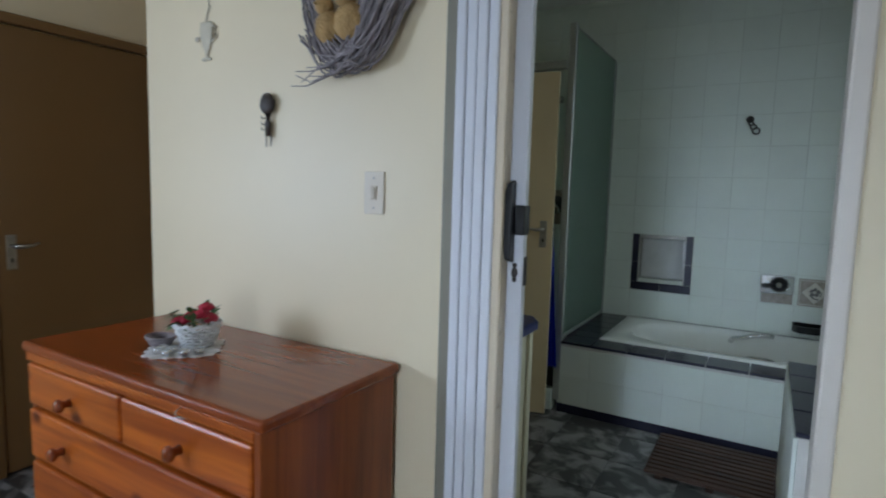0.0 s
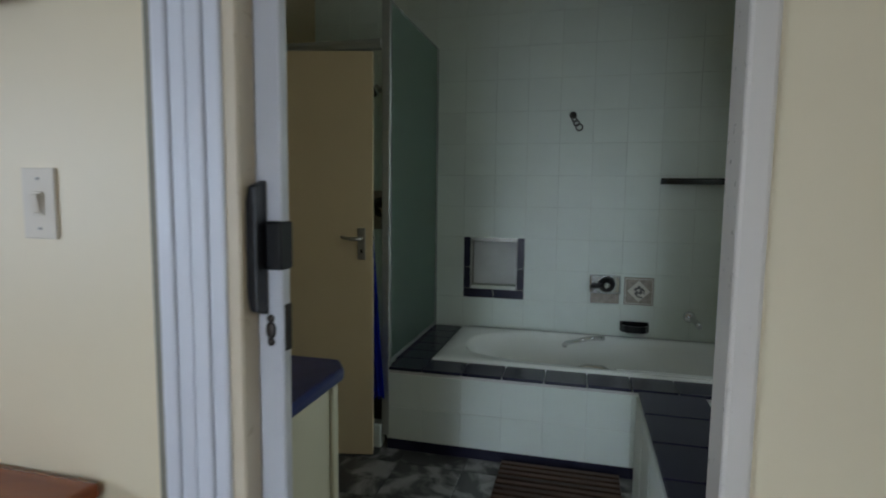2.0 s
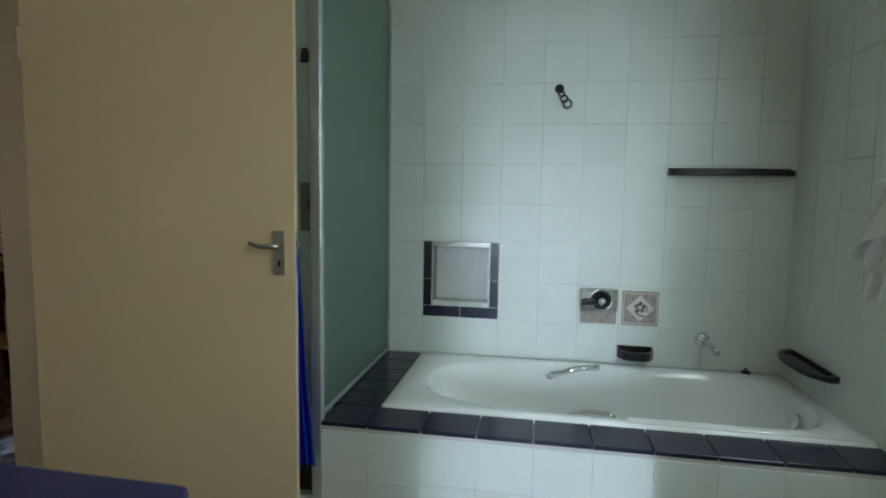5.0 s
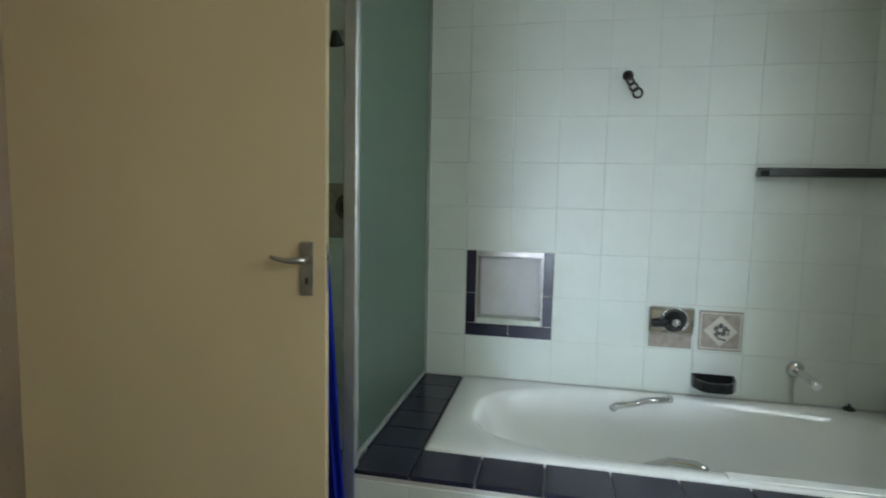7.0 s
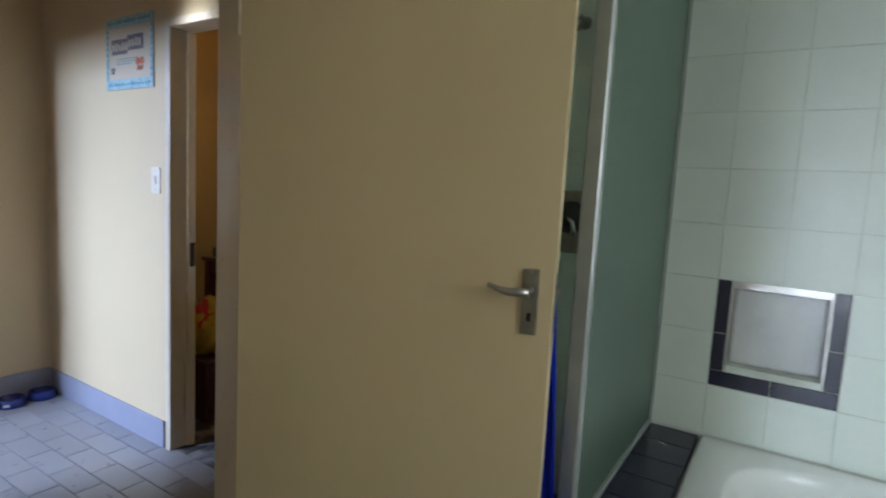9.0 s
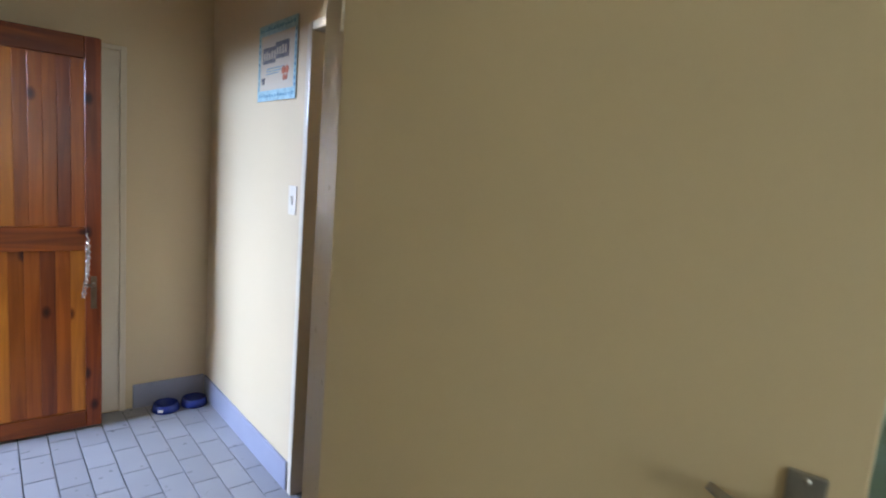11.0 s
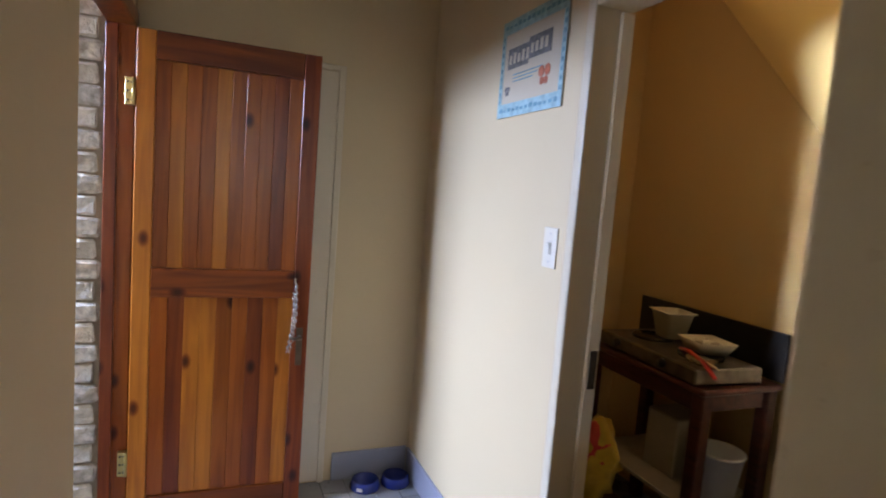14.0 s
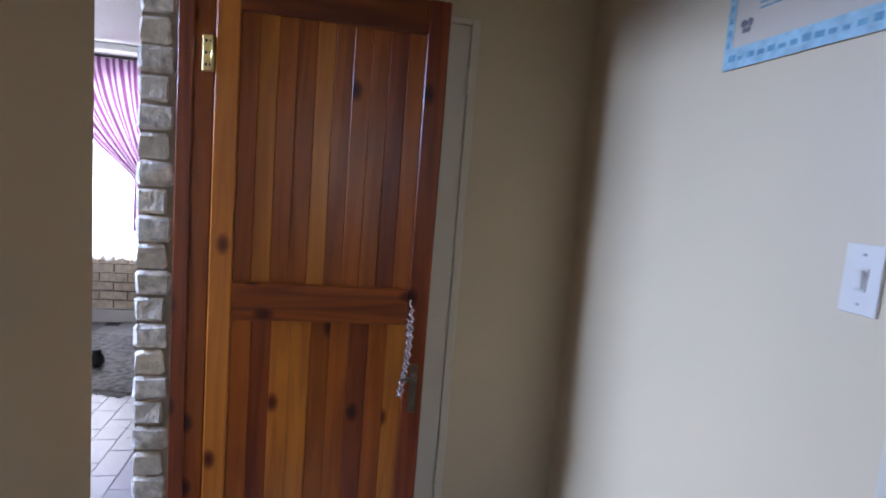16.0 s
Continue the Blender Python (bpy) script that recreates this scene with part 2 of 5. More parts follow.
BLACKCERAMIC = mat("black_glazed_ceramic", (0.010, 0.010, 0.012), 0.15, var=0.2, scale=12)
FROST = glass("frosted_green_glass", (0.56, 0.74, 0.66), 0.55)
CLEAR = glass("clear_glass", (0.95, 0.97, 0.96), 0.0)
BLOCKGLASS = mat("frosted_block_glass", (0.55, 0.55, 0.53), 0.25, var=0.08, scale=9.0, bump=0.25, bscale=16)
BLUETOP = mat("dark_blue_laminate", (0.016, 0.024, 0.115), 0.33, var=0.15, scale=14, bump=0.06, bscale=80)
CREAMBOARD = mat("cream_cabinet_board", (0.66, 0.62, 0.46), 0.4, var=0.03, scale=3)
MATWOOD = wood("dark_slat_wood", (0.035, 0.018, 0.012), (0.085, 0.045, 0.03), 0.5, "X", 0.2, False, 0.0)
PINE_Z = wood("varnished_cedar_upright", (0.25, 0.052, 0.006), (0.41, 0.102, 0.010), 0.36, "Z", 0.14, coat=0.12)
PINE_LIGHT = wood("varnished_sapwood", (0.37, 0.108, 0.012), (0.56, 0.185, 0.020), 0.36, "Z", 0.10, coat=0.12)
PINE_RED = wood("varnished_heartwood", (0.13, 0.022, 0.005), (0.25, 0.050, 0.009), 0.36, "Z", 0.12, coat=0.12)
PINE_Y = wood("varnished_cedar_level", (0.13, 0.024, 0.003), (0.27, 0.058, 0.006), 0.4, "Y", 0.15, coat=0.06)
PINE_FRAME = wood("varnished_frame_wood", (0.14, 0.030, 0.005), (0.26, 0.066, 0.010), 0.33, "Z", 0.15, False)
DRESS_X = wood("orange_pine", (0.26, 0.046, 0.006), (0.52, 0.128, 0.014), 0.28, "X", 0.08, face="XZ")
DRESS_TOP = wood("dark_pine_top", (0.20, 0.040, 0.008), (0.28, 0.060, 0.011), 0.22, "X", 0.05, False, 0.25)
DRESS_Z = wood("pine_side", (0.17, 0.036, 0.008), (0.29, 0.072, 0.014), 0.3, "Z", 0.05, False)
TABLEWOOD = wood("dark_red_table_wood", (0.045, 0.012, 0.010), (0.10, 0.025, 0.018), 0.35, "X", 0.1, False)
BRICK = mat("pale_face_brick", (0.60, 0.50, 0.37), 0.85, var=0.15, scale=22, bump=0.9, bscale=55, rand=0.1, rise=0.012, second=(0.80, 0.70, 0.56))
BRICKROUGH = mat("rock_face_brick", (0.54, 0.44, 0.32), 0.9, var=0.3, scale=30, bump=1.0, bscale=35, rand=0.12, rise=0.014, second=(0.86, 0.76, 0.62))
MORTAR = mat("brown_mortar", (0.30, 0.23, 0.155), 0.95, var=0.2, scale=20, bump=0.5)
WHITECLOTH = cloth("white_curtain_cloth", (0.90, 0.89, 0.85), 0.45)
TAILCLOTH = cloth("folded_white_cloth", (0.95, 0.94, 0.92), 0.06)
SILVER = mat("silver_foil", (0.70, 0.71, 0.72), 0.25, 0.8, var=0.15, scale=60, bump=0.5, bscale=120)
# brown stands in for the passage's shade on door and frame
PASSAGEPAINT_SHADED = mat("passage_paint_darkened_for_shade", (0.19, 0.100, 0.034), 0.4, var=0.03, scale=2.0)
JAMBPAINT = mat("off_white_jamb_paint", (0.66, 0.60, 0.53), 0.28, var=0.012, scale=4.0)
LACE = cloth("white_lace", (0.85, 0.85, 0.86), 0.65)
PURPLE = cloth("purple_sheer_cloth", (0.15, 0.055, 0.13), 0.6, (0.48, 0.35, 0.46))
BLUECLOTH = cloth("royal_blue_shower_curtain", (0.018, 0.035, 0.42), 0.3)
WHITEPLASTIC = mat("white_switch_plastic", (0.67, 0.59, 0.47), 0.5, var=0.03, scale=10)
WHITECHINA = mat("white_plastic_bowl", (0.72, 0.66, 0.52), 0.3, var=0.05, scale=9)
BLUEPLASTIC = mat("blue_plastic", (0.012, 0.025, 0.16), 0.25, var=0.1, scale=10)
TWIG = mat("grey_twig", (0.27, 0.235, 0.24), 0.85, var=0.35, scale=25, bump=0.4, rand=0.2)
PLUSH = mat("yellow_plush", (0.46, 0.29, 0.12), 0.95, var=0.18, scale=18, bump=0.9, bscale=140, rise=0.006)
CARVED = mat("dark_carved_wood", (0.035, 0.022, 0.017), 0.5, var=0.35, scale=35, bump=0.6, bscale=90)
CROCHET = mat("white_crochet", (0.72, 0.70, 0.68), 0.9, var=0.15, scale=60, bump=0.8, bscale=160)
WICKER = mat("white_painted_wicker", (0.74, 0.75, 0.76), 0.4, var=0.12, scale=40, bump=0.3)
ROSE = mat("red_rose_petals", (0.42, 0.006, 0.035), 0.6, var=0.4, scale=45)
LEAF = mat("green_leaf", (0.05, 0.11, 0.03), 0.5, var=0.3, scale=30)
PAPER = mat("cream_print_paper", (0.52, 0.42, 0.29), 0.6, var=0.04, scale=8)
PRINTBLUE = mat("pale_blue_print", (0.31, 0.47, 0.48), 0.6, var=0.25, scale=30)
PRINTGREY = mat("dark_grey_print", (0.15, 0.135, 0.13), 0.6, var=0.4, scale=50)
PRINTORANGE = mat("orange_print", (0.50, 0.12, 0.05), 0.6, var=0.3, scale=30)
PRINTTEAL = mat("teal_print", (0.12, 0.28, 0.33), 0.6, var=0.3, scale=30)
REDPLASTIC = mat("red_plastic", (0.62, 0.05, 0.035), 0.4, var=0.1, scale=15)
YELLOWPLASTIC = mat("yellow_plastic_bag", (0.52, 0.34, 0.03), 0.4, var=0.3, scale=12)
BLACKBOARD = mat("black_splash_panel", (0.010, 0.009, 0.010), 0.4, var=0.2, scale=9)
RUG = mat("pebble_pattern_rug", (0.09, 0.09, 0.10), 0.95, var=0.4, scale=24, bump=0.8, bscale=70, second=(0.42, 0.41, 0.40))
FROSTDECO = mat("milky_glass", (0.60, 0.54, 0.42), 0.2, var=0.06, scale=20)
CARDBOARD = mat("pale_board", (0.48, 0.42, 0.33), 0.7, var=0.1, scale=10)


# ---- mesh helpers ----
def box(bm, x0, x1, y0, y1, z0, z1, bevel=0.0, seg=1):
    """One box added to bm, with bevelled edges."""
    vs = [bm.verts.new((x, y, z)) for x in (x0, x1) for y in (y0, y1) for z in (z0, z1)]
    idx = ((0, 1, 3, 2), (4, 6, 7, 5), (0, 4, 5, 1), (2, 3, 7, 6), (0, 2, 6, 4), (1, 5, 7, 3))
    fs = [bm.faces.new([vs[i] for i in f]) for f in idx]
    if bevel:
        es = list({e for f in fs for e in f.edges})
        bmesh.ops.bevel(bm, geom=es, offset=bevel, segments=seg, affect="EDGES", profile=0.5)
    return bm


def nb(*args, **kw):
    return box(bmesh.new(), *args, **kw)


def tube(bm, points, r, sides=8, caps=True):
    """A round bar along points; r is one radius or one for each point."""
    rs = r if isinstance(r, (list, tuple)) else [r] * len(points)
    pts = [Vector(p) for p in points]
    rings = []
    for i, p in enumerate(pts):
        a = pts[max(0, i - 1)]
        b = pts[min(len(pts) - 1, i + 1)]
        q = (b - a).to_track_quat("Z", "Y")
        rings.append([bm.verts.new(p + q @ Vector((rs[i] * math.cos(k * math.tau / sides), rs[i] * math.sin(k * math.tau / sides), 0))) for k in range(sides)])
    for u, v in zip(rings, rings[1:]):
        for k in range(sides):
            f = bm.faces.new((u[k], u[(k + 1) % sides], v[(k + 1) % sides], v[k]))
            f.smooth = True
    if caps:
        bm.faces.new(rings[0][::-1])
        bm.faces.new(rings[-1])
    return bm


def lathe(bm, profile, m=Matrix(), sides=20):
    """A turned body: (radius, height) pairs round the z axis, moved by m."""
    rings = []
    for r, z in profile:
        rings.append([bm.verts.new(m @ Vector((r * math.cos(k * math.tau / sides), r * math.sin(k * math.tau / sides), z))) for k in range(sides)])
    for u, v in zip(rings, rings[1:]):
        for k in range(sides):
            f = bm.faces.new((u[k], u[(k + 1) % sides], v[(k + 1) % sides], v[k]))
            f.smooth = True
    for ring, flip in ((rings[0], True), (rings[-1], False)):
        if (ring[0].co - ring[sides // 2].co).length > 1e-5:
            bm.faces.new(ring[::-1] if flip else ring)
    return bm


def ball(bm, c, r, squash=(1, 1, 1), jitter=0.0, sub=2):
    made = bmesh.ops.create_icosphere(bm, subdivisions=sub, radius=r)["verts"]
    for v in made:
        v.co = Vector((v.co.x * squash[0], v.co.y * squash[1], v.co.z * squash[2]))
        if jitter:
            v.co *= 1 + jitter * noise.noise(v.co * 9 / max(r, 0.01) * 0.3 + Vector(c) * 7)
        v.co += Vector(c)
    for v in made:
        for f in v.link_faces:
            f.smooth = True
    return bm


def prism(bm, pts, z0, z1):
    """A flat outline in x, y raised from z0 to z1."""
    lo = [bm.verts.new((x, y, z0)) for x, y in pts]
    hi = [bm.verts.new((x, y, z1)) for x, y in pts]
    bm.faces.new(lo[::-1])
    bm.faces.new(hi)
    n = len(pts)
    for i in range(n):
        bm.faces.new((lo[i], lo[(i + 1) % n], hi[(i + 1) % n], hi[i]))
    return bm


def mesh_of(name, bm, material):
    bmesh.ops.recalc_face_normals(bm, faces=bm.faces)
    me = bpy.data.meshes.new(name)
    bm.to_mesh(me)
    bm.free()
    for one in material if isinstance(material, (list, tuple)) else [material]:
        me.materials.append(one)
    return me


def part(name, bm, material, parent=None, label="", m=None):
    ob = new(name, mesh_of(name, bm, material))
    if parent:
        ob.parent = parent
    if m is not None:
        ob.matrix_basis = m
    if label:
        tagged(ob, label)
    return ob


def thing(name, label, category, m=None, group=""):
    ob = new(name)
    ob.empty_display_size = 0.05
    if m is not None:
        ob.matrix_basis = m
    return tagged(ob, label, category, group)


def setting(name, bm, material, label="", category="wall"):
    return tagged(part(name, bm, material), label, category, kind="structure")


def wall(name, along, a0, a1, b0, b1, z1, material, label, holes=()):
    """A wall along x or y from a0 to a1, its faces at b0 and b1, with holes (from, to, bottom, top) right through."""
    bm = bmesh.new()

    def piece(p, q, lo, hi):
        if q - p > 1e-4 and hi - lo > 1e-4:
            box(bm, *((p, q, b0, b1) if along == "x" else (b0, b1, p, q)), lo, hi)
    at = a0
    for p, q, lo, hi in sorted(holes):
        piece(at, p, 0, z1)
        piece(p, q, 0, lo)
        piece(p, q, hi, z1)
        at = q
    piece(at, a1, 0, z1)
    return setting(name, bm, material, label)


def drape(top, width, length, folds, depth, axis="y", waist=None, lean=0.0, rows=26, cols=90):
    """Hanging cloth of soft folds; waist = (drop, share of width, sideways shift) pulls it in to a tie."""
    bm = bmesh.new()
    uv = bm.loops.layers.uv.new("uv")
    grid = []
    for i in range(rows + 1):
        v = i / rows
        row = []
        for j in range(cols + 1):
            u = j / cols - 0.5
            share, shift = 1.0, 0.0
            if waist:
                k = min(1.0, v * length / waist[0])
                if v * length <= waist[0]:
                    share, shift = 1 + (waist[1] - 1) * k ** 1.6, waist[2] * k ** 1.6
                else:
                    e = (v * length - waist[0]) / max(0.01, length - waist[0])
                    share, shift = waist[1] * (1 + 1.1 * e), waist[2] * (1 + 0.25 * e)
            s = u * width * share + shift + lean * v
            d = depth * (0.5 + 0.5 * v) * math.sin((u + 0.5) * folds * math.tau + 0.8 * math.sin(v * 3 + u * 5)) + 0.3 * depth * noise.noise((u * 7, v * 4, 1))
            z = top[2] - v * length - 0.02 * noise.noise((u * 9, v * 3, 5)) * v
            row.append((bm.verts.new((top[0] + d, top[1] + s, z) if axis == "y" else (top[0] + s, top[1] + d, z)), u + 0.5, v))
        grid.append(row)
    for i in range(rows):
        for j in range(cols):
            q = (grid[i][j], grid[i][j + 1], grid[i + 1][j + 1], grid[i + 1][j])
            f = bm.faces.new([a[0] for a in q])
            f.smooth = True
            for loop, a in zip(f.loops, q):
                loop[uv].uv = (a[2], a[1])
    return bm


# ---- the large structure ----
FB = 0.03  # the bathroom floor lies a little higher
H = 2.8
floor_hall = setting("floor_hall", nb(-7.3, -1.19, -0.80, 4.1, -0.12, -0.006), GROUT_DARK, "pale grey tiled floor of hall and lounge", "floor")
floor_bedroom = setting("floor_bedroom", nb(-2.25, 2.75, -3.15, 0.80, -0.12, -0.002), GROUT_DARK, "dark tiled bedroom floor", "floor")
floor_passage = setting("floor_passage", nb(-2.25, -1.19, 0.80, 1.34, -0.12, -0.003), GROUT_DARK, "dark tiled passage floor", "floor")
floor_bath = setting("floor_bathroom", nb(-1.19, 2.05, 0.80, 3.75, -0.12, FB - 0.006), GROUT_DARK, "grey mottled tiled bathroom floor", "floor")
setting("ceiling", nb(-2.25, 2.75, -3.15, 4.1, H, H + 0.1), CEIL, "plain white ceiling", "ceiling")
setting("ceiling_hall", nb(-3.80, -1.281, 1.29, 4.1, H - 0.02, H + 0.1), PLASTER, "plain cream hall ceiling", "ceiling")
setting("ceiling_lounge", nb(-7.3, -2.25, -0.80, 1.29, 2.44, 2.56), CEIL, "white lounge ceiling", "ceiling")

wall("wall_bedroom_north", "x", -1.33, 2.6, 0.725, 0.875, H, PLASTER_BED, "cream painted wall with folding door opening", [(0.15, 1.0, 0, 2.08)])
wall("wall_bedroom_west", "y", -3.0, 1.34, -2.25, -2.1, H, PLASTER_BED, "cream painted wall with a door and a window", [(-2.3, -0.75, 0.85, 2.1)])
wall("wall_bedroom_east", "y", -3.0, 0.725, 2.6, 2.75, H, PLASTER_BED, "cream painted wall")
wall("wall_bedroom_south", "x", -2.25, 2.75, -3.15, -3.0, H, PLASTER_BED, "cream painted wall with a window", [(-0.1, 0.9, 0.08, 1.95)])
wall("wall_bath_west", "y", 0.875, 3.75, -1.28, -1.10, H, PLASTER, "cream painted wall with bathroom door opening", [(1.56, 2.385, 0, 2.07)])
wall("wall_bath_north", "x", -1.10, 1.9, 3.6075, 3.75, H, GROUT, "white tiled bathroom wall with a glass block niche", [(0.05, 0.365, 0.745, 1.095)])
wall("wall_bath_east", "y", 0.875, 3.75, 1.8375, 2.05, H, GROUT, "white tiled bathroom wall with curtained window", [(1.50, 2.70, 1.22, 2.15)])
wall("wall_passage_end", "x", -2.25, -1.28, 1.29, 1.49, H, PLASTER, "cream painted hall wall with an added light slot", [(-2.05, -1.87, 0.7, 2.1)])
wall("wall_hall_south", "x", -2.605, -2.25, 1.29, 1.49, H, PLASTER, "cream painted hall wall beside the lounge doorway")
wall("wall_hall_south_west", "x", -7.3, -3.53, 1.30, 1.49, H, MORTAR, "face brick lounge wall")
setting("wall_hall_brick_end", nb(-3.53, -3.477, 1.294, 1.3985, 0, 2.1), MORTAR, "mortar of the brick wall end")
setting("wall_hall_lintel", nb(-3.53, -2.605, 1.29, 1.49, 2.12, H), PLASTER, "cream wall above the wooden door")
wall("wall_hall_west", "y", 1.49, 4.1, -3.80, -3.595, H, PLASTER, "cream painted hall wall with a flush cupboard door")
wall("wall_hall_north", "x", -3.595, -1.28, 2.81, 2.915, H, PLASTER, "cream painted hall wall with understair closet opening", [(-2.325, -1.45, 0, 2.09)])
wall("wall_closet_back", "x", -3.595, -1.28, 3.97, 4.1, H, PLASTER_YELLOW_DIM, "yellow painted closet wall")
wall("wall_closet_east", "y", 2.915, 3.97, -1.40, -1.285, H, PLASTER_YELLOW_DIM, "yellow painted closet wall")
wall("wall_closet_west", "y", 2.915, 3.97, -3.59, -3.42, H, PLASTER_YELLOW_DIM, "yellow painted closet wall")
wall("wall_lounge_west", "y", -0.80, 1.30, -7.3, -7.0, 2.5, CEIL, "white lounge wall with curtained window", [(-0.6, 0.45, 0.62, 2.2)])
wall("wall_lounge_south", "x", -7.0, -2.25, -0.80, -0.65, 2.5, CEIL, "white lounge wall with a window", [(-4.7, -2.5, 1.75, 2.38)])

# sloping underside of the stairs in the closet
bm = bmesh.new()
slab = [bm.verts.new(c) for c in ((-3.19, 3.96, 2.78), (-1.42, 3.96, 0.68), (-1.42, 3.20, 1.75), (-2.29, 3.20, 2.78))]
slab2 = [bm.verts.new(v.co + Vector((0.06, -0.02, 0.10))) for v in slab]
bm.faces.new(slab)
bm.faces.new(slab2[::-1])
for i in range(4):
    bm.faces.new((slab[i], slab2[i], slab2[(i + 1) % 4], slab[(i + 1) % 4]))
setting("stair_soffit", bm, SOFFIT_LIT, "yellow painted sloping underside of stairs, lightened to look lit", "ceiling")

# skirting in the hall
setting("baseboard_north", nb(-3.58, -2.345, 2.796, 2.81, 0, 0.14, bevel=0.003), GREYPAINT, "grey painted skirting", "baseboard")
setting("baseboard_west", nb(-3.595, -3.581, 2.40, 2.796, 0, 0.145, bevel=0.003), GREYPAINT, "grey painted skirting", "baseboard")
setting("cornice_lounge", nb(-7.0, -6.93, -0.65, 1.29, 2.36, 2.44, bevel=0.02), CEIL, "white plaster cornice", "cornice")
setting("skirting_lounge", nb(-7.0, -6.97, -0.65, 1.29, 0.0, 0.12, bevel=0.004), CEIL, "white skirting", "baseboard")
setting("bath_plinth", nb(-0.19, 1.84, 2.600, 2.625, FB, FB + 0.055), DARKTILE, "dark skirting under the bath", "baseboard")


# ---- door frames ----
def steel_frame(name, along, a0, a1, b0, b1, top, material, label, w=0.035, lip=0.012):
    """A pressed steel frame lining an opening from a0 to a1, through a wall with faces b0 and b1."""
    t = tagged(thing(name, label, "door frame"), kind="structure")

    def leg(nm, p, q, lo, hi):
        bm = bmesh.new()
        box(bm, *((p, q, b0 - lip, b1 + lip) if along == "x" else (b0 - lip, b1 + lip, p, q)), lo, hi, bevel=0.006, seg=2)
        part(nm, bm, material, t)
    leg("jamb", a0 - 0.004, a0 + w, 0, top)
    leg("jamb", a1 - w, a1 + 0.004, 0, top)
    leg("head", a0 + w, a1 - w, top - w, top + 0.004)
    return t


steel_frame("door_frame_bath", "y", 1.56, 2.385, -1.28, -1.12, 2.07, FRAMEPAINT, "beige gloss painted steel door frame")
closet_frame = steel_frame("door_frame_closet", "x", -2.325, -1.45, 2.81, 2.915, 2.09, FRAMEPAINT, "beige gloss painted closet door frame")
part("door_stop", nb(-2.290, -2.276, 2.885, 2.927, 0, 2.05, bevel=0.002), FRAMEPAINT, closet_frame)
part("strike_plate", nb(-2.2760, -2.272, 2.893, 2.918, 0.93, 1.05, bevel=0.001), DARKMETAL, closet_frame, "dark metal strike plate")
jr = thing("door_frame_bedroom", "beige gloss painted timber door lining", "door frame")
tagged(jr, kind="structure")
part("jamb", nb(0.972, 1.010, 0.717, 0.80, 0, 2.10, bevel=0.006, seg=2), JAMBPAINT, jr)
part("jamb", nb(0.1505, 0.186, 0.727, 0.80, 0, 2.05, bevel=0.006, seg=2), JAMBPAINT, jr)
part("head", nb(0.151, 0.9715, 0.717, 0.80, 2.062, 2.0795, bevel=0.006, seg=2), JAMBPAINT, jr)

wf = tagged(thing("door_frame_wood", "varnished reddish wooden door frame", "door frame"), kind="structure")
part("jamb", nb(-3.53, -3.47, 1.40, 1.505, 0, 2.11, bevel=0.006), PINE_Z, wf)
part("rebate", nb(-3.469, -3.455, 1.40, 1.445, 0, 2.05, bevel=0.003), PINE_RED, wf)
part("jamb", nb(-2.66, -2.606, 1.30, 1.40, 0, 2.05, bevel=0.006), PINE_FRAME, wf)
part("head", nb(-3.53, -2.606, 1.40, 1.505, 2.052, 2.118, bevel=0.006), PINE_FRAME, wf)


# ---- windows ----
def window(name, along, a0, a1, z0, z1, b, label, bars=1, material=WHITEPAINT):
    w = tagged(thing(name, label, "window"), kind="structure")

    def bar(nm, p, q, lo, hi, d=0.02, m=material):
        bm = bmesh.new()
        box(bm, *((p, q, b - d, b + d) if along == "x" else (b - d, b + d, p, q)), lo, hi, bevel=0.004)
        return part(nm, bm, m, w)
    f = 0.035
    bar("window_frame", a0, a0 + f, z0, z1)
    bar("window_frame", a1 - f, a1, z0, z1)
    bar("window_frame", a0 + f, a1 - f, z0, z0 + f)
    bar("window_frame", a0 + f, a1 - f, z1 - f, z1)
    n = bars + 1
    step = (a1 - a0 - 2 * f) / n
    for i in range(n):
        p = a0 + f + i * step
        if i:
            bar("mullion", p - 0.014, p + 0.014, z0 + f, z1 - f)
        pane = bar("pane", p + (0.015 if i else 0.001), p + step - 0.015, z0 + f + 0.001, z1 - f - 0.001, 0.003, CLEAR)
        pane.visible_shadow = False
    return w


window("window_bath", "y", 1.50, 2.70, 1.22, 2.15, 1.97, "white framed bathroom window", 1)
window("window_bedroom", "x", -0.1, 0.9, 0.08, 1.95, -3.10, "tall white framed bedroom window", 1)
window("window_bedroom_side", "y", -2.3, -0.75, 0.85, 2.1, -2.20, "white framed bedroom window", 2)
# the next hall slot is made up, unseen, for the closet patch fill
window("window_hall", "x", -2.05, -1.87, 0.7, 2.1, 1.40, "unseen narrow white framed slot, added for the closet fill", 0)
window("window_lounge", "y", -0.6, 0.45, 0.62, 2.2, -7.15, "white framed lounge window", 1)
window("window_lounge_side", "x", -4.7, -2.5, 1.75, 2.38, -0.76, "white framed lounge window", 3)
setting("ground", nb(-300, 300, -300, 300, -0.6, -0.5), mat("dry_garden_ground", (0.16, 0.16, 0.10), 0.95, var=0.3, scale=1.5, bump=0.4), "garden ground outside", "ground")
haze = bpy.data.materials.new("bright_overcast_distance")
haze.use_nodes = True
haze.node_tree.nodes["Principled BSDF"].inputs["Emission Color"].default_value = (0.92, 0.98, 1.0, 1)
haze.node_tree.nodes["Principled BSDF"].inputs["Emission Strength"].default_value = 1.6
setting("backdrop", nb(5.0, 5.05, -1.5, 5.5, -0.5, 4.2), haze, "bright hazy daylight outside the bathroom window", "backdrop")
